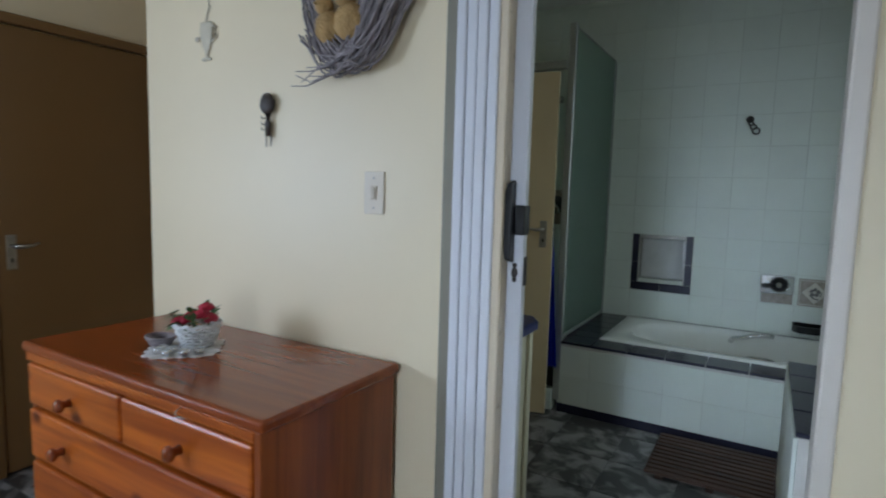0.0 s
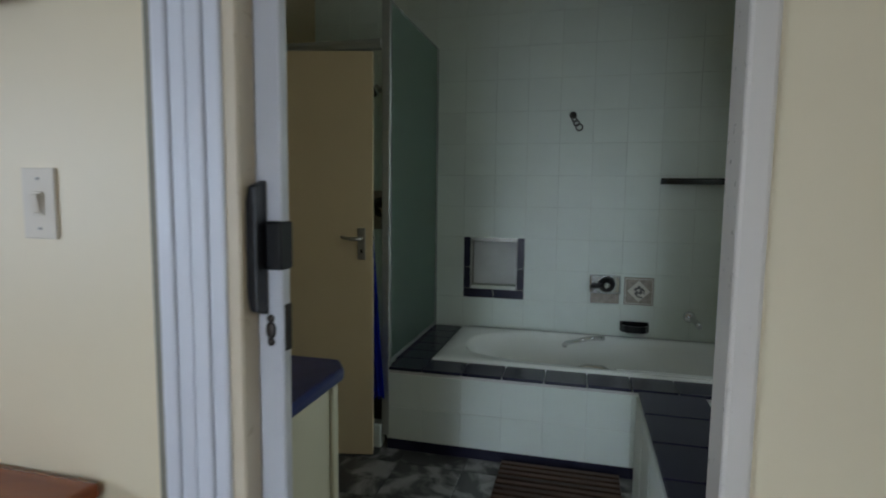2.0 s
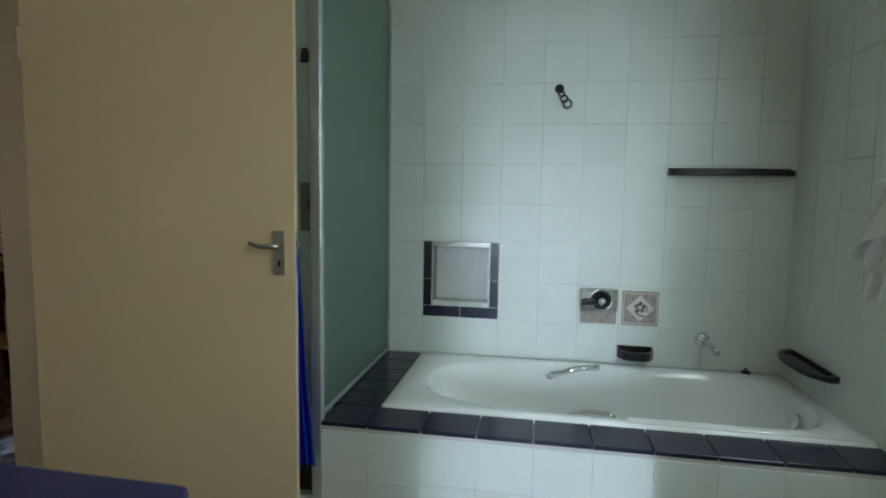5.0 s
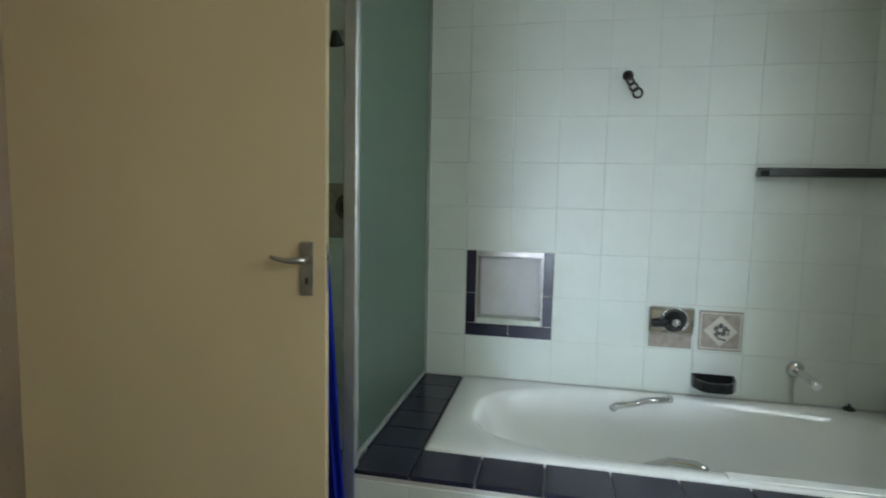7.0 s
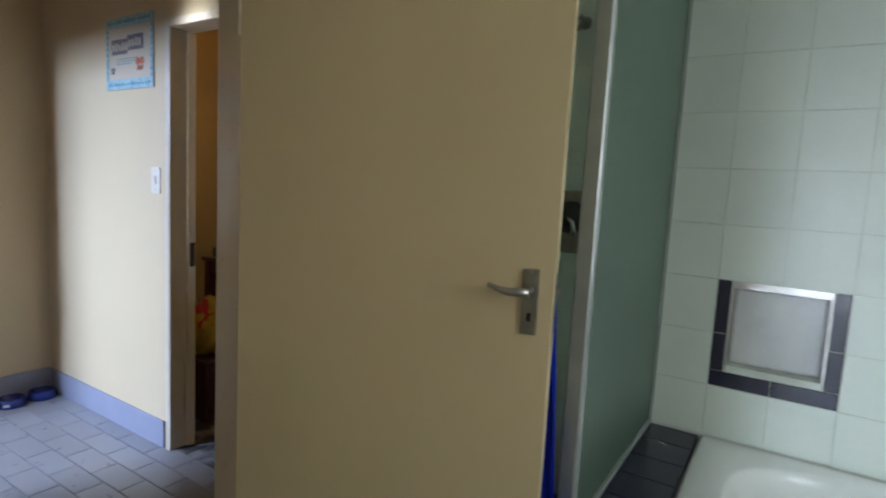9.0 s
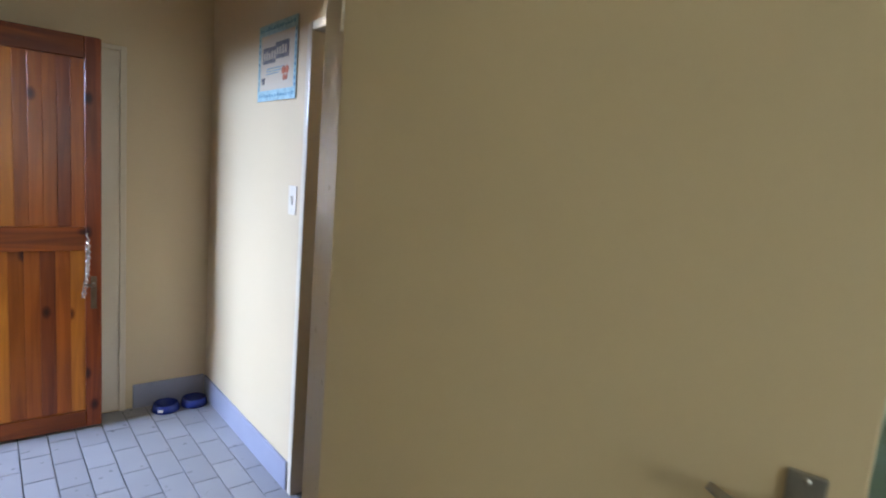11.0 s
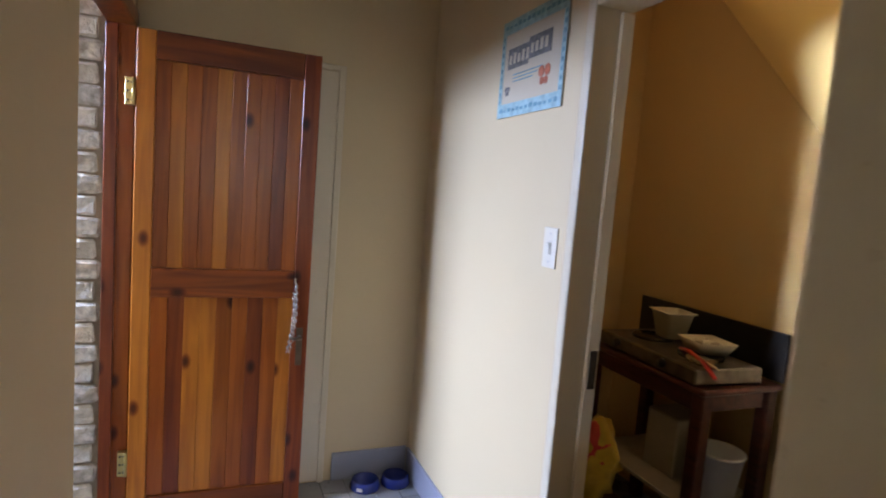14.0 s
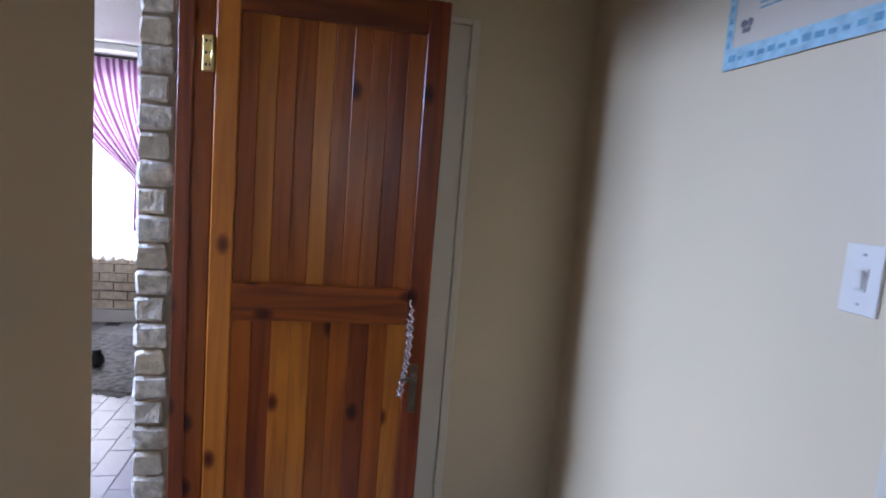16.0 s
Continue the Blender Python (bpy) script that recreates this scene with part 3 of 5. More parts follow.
setting("window_sill_bath", nb(1.836, 2.045, 1.51, 2.69, 1.205, 1.2195, bevel=0.003), TILE, "white tiled window sill", "window sill")


# ---- folding door in the bedroom opening ----
def folding_door():
    t = thing("folding_door", "white plastic folding door pushed open against the jamb", "door")
    part("jamb_strip", nb(0.074, 0.136, 0.704, 0.7225, 0.0, 2.06, bevel=0.003), OLIVE, t, "olive grey jamb strip")
    x = 0.138
    for i in range(4):
        part("pleat", nb(x, x + 0.0285, 0.646 + 0.002 * (i % 2), 0.722, 0.0, 2.06, bevel=0.005, seg=2), PVC, t)
        x += 0.0304
    part("hinge_strip", nb(0.252, 0.2815, 0.654, 0.699, 0.0, 2.06, bevel=0.003), FRAMEPAINT, t, "beige jamb strip")
    part("folded_panel", nb(0.19, 0.235, 0.74, 0.79, 0.03, 2.04, bevel=0.004), PVC, t)
    part("lead_panel", nb(0.256, 0.324, 0.700, 0.724, 0.03, 2.045, bevel=0.004, seg=2), PVC, t)
    # handle: a long black grip with tapered ends and a side latch
    bm = bmesh.new()
    vs = []
    for y, g in ((0.6995, 0.0), (0.668, 0.010)):
        vs.append([bm.verts.new((px, y, z)) for px, z in ((0.268 + g, 1.225), (0.268 + g, 1.350), (0.286, 1.396 - g), (0.299, 1.396 - g), (0.299, 1.183 + g), (0.286, 1.183 + g))])
    n = 6
    bm.faces.new(vs[0])
    bm.faces.new(vs[1][::-1])
    for i in range(n):
        bm.faces.new((vs[0][i], vs[1][i], vs[1][(i + 1) % n], vs[0][(i + 1) % n]))
    bmesh.ops.bevel(bm, geom=bm.edges[:], offset=0.003, segments=2, affect="EDGES", profile=0.5)
    part("handle", bm, DARKPLASTIC, t, "long black plastic pull handle")
    part("latch_plate", nb(0.2995, 0.3275, 0.690, 0.727, 1.256, 1.332, bevel=0.003), DARKPLASTIC, t, "black latch plate")
    part("edge_strike", nb(0.3242, 0.3265, 0.703, 0.721, 1.125, 1.20), DARKMETAL, t, "dark metal strike")
    bm = bmesh.new()
    for dz, r in ((0.019, 0.0065), (0.0, 0.009), (-0.019, 0.0065)):
        lathe(bm, [(r, 0), (r, 0.002), (r * 0.6, 0.004), (0.0, 0.0045)], pose(0.302, 0.6998, 1.158 + dz, 90, 0, 0) @ Matrix.Diagonal((1, 1.6 if dz == 0 else 1, 1, 1)), 14)
    part("keyhole_plate", bm, DARKMETAL, t, "small dark metal keyhole plate")
    part("top_track", nb(0.332, 0.968, 0.745, 0.785, 2.030, 2.0499), WHITEPLASTIC, t)
    return t


folding_door()


# ---- hinged cream doors ----
def lever_set(t, x, y, z, side, flip=1):
    """Plate, lever and keyhole on a door's face at y; side is -1 or 1, the way the face looks."""
    s = side
    p = part("handle_plate", nb(x - 0.02, x + 0.02, min(y, y + s * 0.006), max(y, y + s * 0.006), z - 0.082, z + 0.075, bevel=0.0025, seg=2), STEEL, t, "worn steel handle plate")
    bm = bmesh.new()
    tube(bm, [(x, y + s * 0.006, z + 0.025), (x, y + s * 0.045, z + 0.025)], 0.009, 10)
    tube(bm, [(x + 0.006 * flip, y + s * 0.046, z + 0.025), (x - 0.04 * flip, y + s * 0.048, z + 0.023), (x - 0.072 * flip, y + s * 0.045, z + 0.027), (x - 0.094 * flip, y + s * 0.04, z + 0.034)], [0.011, 0.009, 0.007, 0.0055], 10)
    part("lever", bm, STEEL, p, "worn steel lever handle")
    part("keyhole", nb(x - 0.005, x + 0.005, min(y + s * 0.0061, y + s * 0.0072), max(y + s * 0.0061, y + s * 0.0072), z - 0.05, z - 0.03, bevel=0.0004), BLACKPLASTIC, p)
    for dz in (0.066, -0.073):
        bm = bmesh.new()
        lathe(bm, [(0.004, 0), (0.004, 0.0015), (0.0, 0.002)], pose(x, y + s * 0.006, z + dz, 90 if s < 0 else -90, 0, 0), 8)
        part("screw", bm, STEEL, p)
    return p


def bathroom_door():
    hinge, edge = Vector((-1.126, 2.324)), Vector((-0.233, 2.510))
    d = edge - hinge
    a = math.degrees(math.atan2(d.y, d.x))
    t = thing("bathroom_door", "cream painted flush bathroom door standing open", "door", pose(hinge.x, hinge.y, FB, 0, 0, a))
    L = d.length
    part("leaf", nb(0, L, -0.02, 0.02, 0.008, 2.035, bevel=0.0025, seg=2), DOORPAINT, t)
    lever_set(t, L - 0.055, -0.02, 1.105, -1)
    lever_set(t, L - 0.055, 0.02, 1.105, 1)
    part("latch", nb(L + 0.0001, L + 0.010, -0.008, 0.008, 1.12, 1.14, bevel=0.002), STEEL, t)
    part("edge_plate", nb(L - 0.001, L + 0.0016, -0.011, 0.011, 1.03, 1.17), STEEL, t)
    for z in (0.25, 1.8):
        bm = bmesh.new()
        tube(bm, [(-0.006, -0.016, z - 0.05), (-0.006, -0.016, z + 0.05)], 0.006, 8)
        part("hinge", bm, FRAMEPAINT, t)
    return t


bathroom_door()

# door at the end of the bedroom passage, coloured dark for the shade there
t = thing("passage_door", "flush passage door, closed, its shade put into the colour", "door", pose(-2.098, 0.88, 0, 0, 0, 90))
part("leaf", nb(-0.42, 0.40, -0.02, 0.012, 0.008, 2.04, bevel=0.0025), PASSAGEPAINT_SHADED, t)
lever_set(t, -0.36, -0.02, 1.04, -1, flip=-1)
pf = tagged(thing("door_frame_passage", "steel door frame, its shade put into the colour", "door frame"), kind="structure")
part("jamb", nb(-2.098, -2.06, 0.40, 0.455, 0, 2.09, bevel=0.005), PASSAGEPAINT_SHADED, pf)
part("jamb", nb(-2.098, -2.06, 1.285, 1.289, 0, 2.09), PASSAGEPAINT_SHADED, pf)
part("head", nb(-2.098, -2.06, 0.455, 1.285, 2.045, 2.09, bevel=0.005), PASSAGEPAINT_SHADED, pf)

# flush cupboard door in the hall
t = tagged(thing("cupboard_door", "cream flush built-in cupboard door, closed", "door"), kind="structure")
part("leaf", nb(-3.5945, -3.577, 1.60, 2.325, 0.015, 2.02, bevel=0.003), FRAMEPAINT, t)
part("frame_strip", nb(-3.5945, -3.579, 2.329, 2.36, 0.0, 2.05, bevel=0.003), FRAMEPAINT, t)
part("frame_strip", nb(-3.5945, -3.579, 1.60, 2.329, 2.026, 2.05, bevel=0.003), FRAMEPAINT, t)
for z in (0.33, 1.83):
    bm = bmesh.new()
    tube(bm, [(-3.574, 2.327, z - 0.045), (-3.574, 2.327, z + 0.045)], 0.005, 8)
    part("hinge", bm, FRAMEPAINT, t)


# ---- the wooden door ----
def wooden_door():
    hinge, edge = Vector((-3.468, 1.508)), Vector((-3.452, 2.222))
    d = edge - hinge
    L = d.length
    t = thing("wooden_door", "varnished reddish plank door standing open, knotty timber", "door", pose(hinge.x, hinge.y, 0, 0, 0, math.degrees(math.atan2(d.y, d.x)) - 90))
    # local: y along the leaf, x across it, the face seen at +x
    part("stile", nb(-0.02, 0.02, 0, 0.070, 0.012, 2.045, bevel=0.004), PINE_LIGHT, t, "light orange hinge stile")
    part("stile", nb(-0.02, 0.02, L - 0.072, L, 0.012, 2.045, bevel=0.004), PINE_RED, t)
    part("rail", nb(-0.02, 0.02, 0.070, L - 0.072, 1.935, 2.045, bevel=0.004), PINE_Y, t)
    part("rail", nb(-0.02, 0.02, 0.070, L - 0.072, 0.975, 1.098, bevel=0.004), PINE_Y, t)
    part("rail", nb(-0.02, 0.02, 0.070, L - 0.072, 0.012, 0.105, bevel=0.004), PINE_Y, t)
    rng = random.Random(4)
    # boards sawn from paler sapwood (l), middling (m) and red heartwood (r)
    kinds = {"l": PINE_LIGHT, "m": PINE_Z, "r": PINE_RED}
    for z0, z1, tones in ((0.105, 0.975, "mrllmmrml"), (1.098, 1.935, "mlmmlmmmrm")):
        w = (L - 0.142) / len(tones)
        y = 0.070
        for tone in tones:
            part("plank", nb(-0.012, 0.009 + rng.uniform(-0.0015, 0.0015), y, y + w, z0, z1, bevel=0.0022), kinds[tone], t)
            y += w
    for z in (0.262, 1.797):
        h = part("hinge", nb(-0.012, 0.0225, -0.036, -0.003, z - 0.052, z + 0.052, bevel=0.0015), BRASS, t, "brass butt hinge")
        bm = bmesh.new()
        tube(bm, [(0.024, -0.006, z - 0.052), (0.024, -0.006, z + 0.052)], 0.006, 8)
        part("pin", bm, BRASS, h)
        bm = bmesh.new()
        for dy in (-0.026, -0.013):
            for dz in (-0.035, 0.0, 0.035):
                lathe(bm, [(0.0045, 0), (0.0045, 0.001), (0, 0.0015)], pose(0.0225, dy, z + dz, 0, 90, 0), 8)
        part("screw", bm, DARKMETAL, h)
    p = part("lock_plate", nb(0.020, 0.025, L - 0.050, L - 0.022, 0.665, 0.84, bevel=0.003), BRONZE, t, "brown bronze lock plate")
    bm = bmesh.new()
    tube(bm, [(0.026, L - 0.036, 0.80), (0.062, L - 0.036, 0.80), (0.068, L - 0.050, 0.80), (0.064, L - 0.085, 0.803)], 0.008, 8)
    part("lever", bm, BRONZE, p)
    return t, L


wooden_door()

# twisted chain that hangs from the lever
t = thing("lever_chain", "silver twisted chain hung over the wooden door's lever", "chain", pose(-3.402, 2.135, 0.735))
rng = random.Random(9)
for k, (dx, dy) in enumerate(((0.0, 0.0), (0.010, 0.012), (0.004, -0.012))):
    bm = bmesh.new()
    pts = []
    for i in range(61):
        v = i / 60
        pts.append((dx * 0.5 + 0.005 * math.sin(v * 62 + k * 2.1), dy * 0.5 + 0.004 * math.cos(v * 62 + k * 2.1) + 0.022 * math.sin(v * 2.2), v * (0.335 - 0.03 * k)))
    tube(bm, pts, 0.0035, 6)
    part("strand", bm, CHROME, t)


# ---- bath, surround and fittings ----
RIM = 0.471
setting("bath_wall", nb(-0.19, 1.845, 2.6038, 2.66, FB, 0.444), GROUT, "white tiled wall in front of the bath", "wall")
setting("bath_ledge_left", nb(-0.21, -0.005, 2.66, 3.612, FB, 0.448), GROUT_WHITE, "ledge beside the bath", "ledge")


def tub():
    """A built-in bath: flat rim, rolled edge, round sloping basin."""
    x0, x1, y0, y1 = -0.002, 1.838, 2.790, 3.605
    t = thing("bathtub", "white enamelled built-in bathtub with steel grips", "bathtub", pose(x0, y0, RIM))
    W, D = x1 - x0, y1 - y0
    bm = bmesh.new()

    def ring(inset_l, inset_r, inset_y, z, full=4.0, n=96):
        cx, cy = (inset_l + W - inset_r) / 2, D / 2
        ax, ay = (W - inset_l - inset_r) / 2, D / 2 - inset_y
        out = []
        for k in range(n):
            a = k * math.tau / n
            c, s = math.cos(a), math.sin(a)
            power = min(full, 3.0) if c < 0 and full < 10 else full
            out.append(bm.verts.new((cx + ax * math.copysign(abs(c) ** (2 / power), c), cy + ay * math.copysign(abs(s) ** (2 / power), s), z)))
        return out
    rings = [ring(0, 0, 0, -0.02, 60), ring(0, 0, 0, 0.006, 60), ring(0.012, 0.012, 0.010, 0.014, 40), ring(0.115, 0.075, 0.058, 0.014, 5), ring(0.130, 0.085, 0.070, 0.006, 4.5),
             ring(0.150, 0.095, 0.082, -0.03, 4.0), ring(0.180, 0.115, 0.097, -0.10, 3.8), ring(0.225, 0.145, 0.119, -0.19, 3.6), ring(0.29, 0.18, 0.150, -0.28, 3.3), ring(0.36, 0.22, 0.20, -0.335, 3.0), ring(0.60, 0.30, 0.28, -0.36, 2.6)]
    for u, v in zip(rings, rings[1:]):
        for k in range(len(u)):
            f = bm.faces.new((u[k], u[(k + 1) % len(u)], v[(k + 1) % len(u)], v[k]))
            f.smooth = True
    bm.faces.new(rings[-1])
    part("shell", bm, ENAMEL, t)
    for y, z, s in ((D - 0.100, -0.03, -1), (0.095, -0.052, 1)):
        bm = bmesh.new()
        xg = 0.70
        tube(bm, [(xg, y, z - 0.02), (xg + 0.012, y + s * 0.03, z + 0.005), (xg + 0.07, y + s * 0.05, z + 0.022), (xg + 0.13, y + s * 0.05, z + 0.045), (xg + 0.21, y + s * 0.03, z + 0.05), (xg + 0.235, y, z + 0.045)], [0.017, 0.015, 0.014, 0.014, 0.015, 0.018], 12)
        part("grip", bm, CHROME, t, "chrome grab handle")
    bm = bmesh.new()
    lathe(bm, [(0.036, 0), (0.036, 0.010), (0.026, 0.018), (0.0, 0.018)], pose(W - 0.122, 0.36, -0.06, 0, -72, 0), 18)
    part("overflow", bm, CHROME, t, "round chrome overflow")
    part("front_lip", nb(0.98, W - 0.01, 0.012, 0.058, 0.0145, 0.022, bevel=0.003), ENAMEL, t)
    return t


tub()
bm = bmesh.new()
lathe(bm, [(0.022, 0), (0.024, 0.008), (0.015, 0.016), (0.006, 0.018), (0.006, 0.028), (0.0, 0.03)], pose(1.66, 3.575, RIM + 0.012), 16)
plug = thing("bath_plug", "black rubber plug lying on the bath rim", "plug", pose(0, 0, 0))
part("stopper", bm, BLACKPLASTIC, plug)
bm = bmesh.new()
tube(bm, [(1.66 + 0.02 * math.sin(i * 1.3), 3.57 + 0.012 * math.cos(i * 1.7), RIM + 0.017 + 0.002 * (i % 2)) for i in range(9)], 0.002, 5)
part("chain", bm, STEEL, plug)

# mixer on the bath wall
t = thing("bath_mixer", "chrome bath mixer plate with black round lever", "tap", pose(0.936, 3.588, 0.818))
part("plate", nb(-0.095, 0.095, -0.014, 0.0, -0.058, 0.062, bevel=0.008, seg=2), CHROME, t)
bm = bmesh.new()
lathe(bm, [(0.048, 0), (0.048, 0.02), (0.040, 0.034), (0.026, 0.04), (0.024, 0.052), (0, 0.054)], pose(0.01, -0.013, 0.005, 90, 0, 0), 24)
knob = part("knob", bm, BLACKPLASTIC, t, "black round knob")
bm = bmesh.new()
tube(bm, [(-0.02, -0.045, 0.0), (-0.055, -0.05, -0.008), (-0.090, -0.045, -0.012)], [0.016, 0.013, 0.012], 10)
part("lever", bm, BLACKPLASTIC, knob)
bm = bmesh.new()
lathe(bm, [(0.018, 0), (0.018, 0.004), (0, 0.006)], pose(0.01, -0.067, 0.005, 90, 0, 0), 18)
part("cap", bm, CHROME, knob, "chrome cap")
bm = bmesh.new()
tube(bm, [(0.01 + 0.054 * math.cos(k * math.tau / 28), -0.018, 0.005 + 0.054 * math.sin(k * math.tau / 28)) for k in range(29)], 0.006, 8)
part("collar", bm, CHROME, t, "chrome collar")
for z0, z1 in ((-0.054, -0.046), (0.050, 0.058)):
    part("bead", nb(-0.088, 0.088, -0.020, -0.0145, z0, z1, bevel=0.002), CHROME, t)

t = thing("bath_spout", "chrome wall spout over the bath", "tap", pose(1.452, 3.598, 0.638))
bm = bmesh.new()
lathe(bm, [(0.036, 0), (0.036, 0.006), (0.026, 0.016), (0.016, 0.02)], pose(0, 0, 0, 90, 0, 0), 22)
part("flange", bm, CHROME, t)
bm = bmesh.new()
tube(bm, [(0, -0.01, 0), (0.01, -0.05, -0.004), (0.03, -0.11, -0.022), (0.035, -0.135, -0.035)], [0.014, 0.016, 0.018, 0.017], 12)
part("nozzle", bm, CHROME, t)


def soap_dish(name, m, label, w=0.175):
    t = thing(name, label, "soap dish", m)
    bm = bmesh.new()
    prof = [(-w / 2, 0), (-w / 2, -0.04), (-w * 0.36, -0.085), (-w * 0.2, -0.10), (w * 0.2, -0.10), (w * 0.36, -0.085), (w / 2, -0.04), (w / 2, 0)]
    prism(bm, prof, -0.035, -0.028)
    inner = [(x * 0.86, y * 0.86 - 0.006) for x, y in prof]
    lo = [bm.verts.new((x, y, -0.028)) for x, y in prof]
    hi = [bm.verts.new((x, y, 0.02 if y > -0.01 else 0.008)) for x, y in prof]
    ih = [bm.verts.new((x, y, 0.02 if y > -0.02 else 0.008)) for x, y in inner]
    il = [bm.verts.new((x * 0.95, y * 0.95, -0.006)) for x, y in inner]
    for a, b in ((lo, hi), (hi, ih), (ih, il)):
        for i in range(len(prof)):
            bm.faces.new((a[i], a[(i + 1) % 8], b[(i + 1) % 8], b[i]))
    bm.faces.new(il)
    part("dish", bm, BLACKCERAMIC, t)
    return t


soap_dish("soap_dish", pose(1.125, 3.600, 0.565), "black glazed soap dish fixed on white tiles")
soap_dish("corner_soap_dish", pose(1.828, 3.285, 0.632, 0, 0, -90) @ Matrix.Diagonal((1, 1, 0.5, 1)), "long black glazed soap shelf fixed on white tiles", 0.44)

t = thing("bath_shelf", "long narrow black ceramic shelf on white tiles", "shelf", pose(1.525, 3.600, 1.474))
bm = bmesh.new()
prism(bm, [(-0.285, 0), (-0.285, -0.06), (-0.26, -0.095), (0.26, -0.095), (0.285, -0.06), (0.285, 0)], -0.014, 0.014)
bmesh.ops.bevel(bm, geom=bm.edges[:], offset=0.004, segments=2, affect="EDGES", profile=0.5)
part("board", bm, BLACKCERAMIC, t)
part("back_lip", nb(-0.28, 0.28, -0.012, -0.001, 0.0142, 0.026, bevel=0.002), BLACKCERAMIC, t)

t = thing("shower_hook", "dark bronze wall hook with chain links", "hook", pose(0.700, 3.600, 1.895) @ Matrix.Scale(0.85, 4))
bm = bmesh.new()
lathe(bm, [(0.026, 0), (0.028, 0.005), (0.018, 0.012), (0.012, 0.03), (0.017, 0.04), (0, 0.046)], pose(0, 0, 0, 90, 0, 0), 18)
part("rose", bm, DARKMETAL, t)
for i, (lx, lz) in enumerate(((0.012, -0.035), (0.028, -0.062), (0.048, -0.092))):
    bm = bmesh.new()
    r = 0.016 + 0.004 * i
    tube(bm, [(lx + r * math.cos(a * math.tau / 14), -0.03 + 0.006 * math.sin(a * math.tau / 14 + i), lz + r * math.sin(a * math.tau / 14)) for a in range(15)], 0.006, 6)
    part("link", bm, DARKMETAL, t)

# glass block niche
t = thing("glass_block_window", "frosted glass block in a recessed dark tiled frame", "window", pose(0.207, 3.60, 0.92))
part("block", nb(-0.150, 0.150, 0.065, 0.12, -0.150, 0.150, bevel=0.012, seg=2), BLOCKGLASS, t)
for a in ((-0.158, -0.150, -0.175, 0.175), (0.150, 0.158, -0.175, 0.175)):
    part("reveal", nb(a[0], a[1], 0.016, 0.125, a[2], a[3]), STEEL, t, "grey brown edging strip")
part("reveal", nb(-0.150, 0.150, 0.010, 0.125, -0.175, -0.150), GROUT, t)
part("reveal", nb(-0.150, 0.150, 0.016, 0.125, 0.150, 0.175), STEEL, t)

# shower screen, rail, curtain and fittings
t = thing("shower_screen", "frosted green glass shower screen with aluminium frame", "shower screen")
part("pane", nb(-0.203, -0.197, 2.635, 3.60, 0.482, 2.345), FROST, t)
part("post", nb(-0.222, -0.178, 2.600, 2.634, 0.10, 2.362, bevel=0.004), ALU, t)
part("edge_strip", nb(-0.205, -0.195, 2.636, 3.599, 2.346, 2.358), ALU, t)
part("wall_strip", nb(-0.212, -0.188, 3.586, 3.5995, 0.482, 2.345), ALU, t)
part("bottom_strip", nb(-0.214, -0.186, 2.636, 3.586, 0.4815, 0.498, bevel=0.002), ALU, t)
t = thing("shower_rail", "aluminium head rail over the shower entrance", "rail")
part("bar", nb(-1.098, -0.223, 2.595, 2.640, 2.105, 2.152, bevel=0.004), ALU, t)
part("lip", nb(-1.098, -0.223, 2.585, 2.5945, 2.13, 2.15, bevel=0.002), ALU, t)
part("threshold", nb(-1.098, -0.223, 2.59, 2.66, FB, 0.16, bevel=0.004), TILE, t)
sc = thing("blue_towel", "royal blue towel hung on the far handle of the bathroom door", "towel")
part("cloth", drape((-0.285, 2.556, 1.17), 0.07, 0.85, 3, 0.012, "x", lean=0.065), BLUECLOTH, sc)
t = thing("shower_mixer", "chrome shower mixer on a patterned plate", "tap", pose(-0.60, 3.598, 1.27))
part("plate", nb(-0.105, 0.105, -0.012, 0, -0.135, 0.135, bevel=0.004), DECOTILE, t)
bm = bmesh.new()
lathe(bm, [(0.07, 0), (0.07, 0.012), (0.04, 0.03), (0.034, 0.05), (0, 0.052)], pose(0.01, -0.012, 0.02, 90, 0, 0), 22)
part("knob", bm, BLACKPLASTIC, t, "black knob")
bm = bmesh.new()
tube(bm, [(0.01, -0.06, 0.02), (0.04, -0.075, 0.0), (0.045, -0.07, -0.05)], 0.011, 8)
part("lever", bm, CHROME, t)
t = thing("wall_shower", "dark metal shower head on the wall", "shower", pose(-0.60, 3.598, 2.10))
bm = bmesh.new()
lathe(bm, [(0.028, 0), (0.02, 0.012), (0.012, 0.014)], pose(0, 0, 0, 90, 0, 0), 16)
tube(bm, [(0, -0.01, 0), (0, -0.09, 0.01), (-0.01, -0.13, -0.02)], 0.011, 10)
part("arm", bm, STEEL, t)
bm = bmesh.new()
lathe(bm, [(0.012, 0.03), (0.02, 0.01), (0.034, -0.03), (0.034, -0.038), (0, -0.038)], pose(-0.012, -0.14, -0.03, 25, 0, 0), 18)
part("rose", bm, DARKMETAL, t)

# vanity
t = thing("vanity_unit", "cream vanity cabinet with a dark blue worktop", "cabinet")
bm = bmesh.new()
prism(bm, [(-1.095, 0.878), (0.100, 0.878), (0.138, 0.92), (0.138, 1.34), (0.090, 1.415), (-1.095, 1.43)], 0.848, 0.886)
bmesh.ops.bevel(bm, geom=bm.edges[:], offset=0.012, segments=3, affect="EDGES", profile=0.5)
part("worktop", bm, BLUETOP, t, "dark blue laminate worktop")
part("carcass", nb(-1.095, 0.102, 0.878, 1.345, FB, 0.8475, bevel=0.003), CREAMBOARD, t)
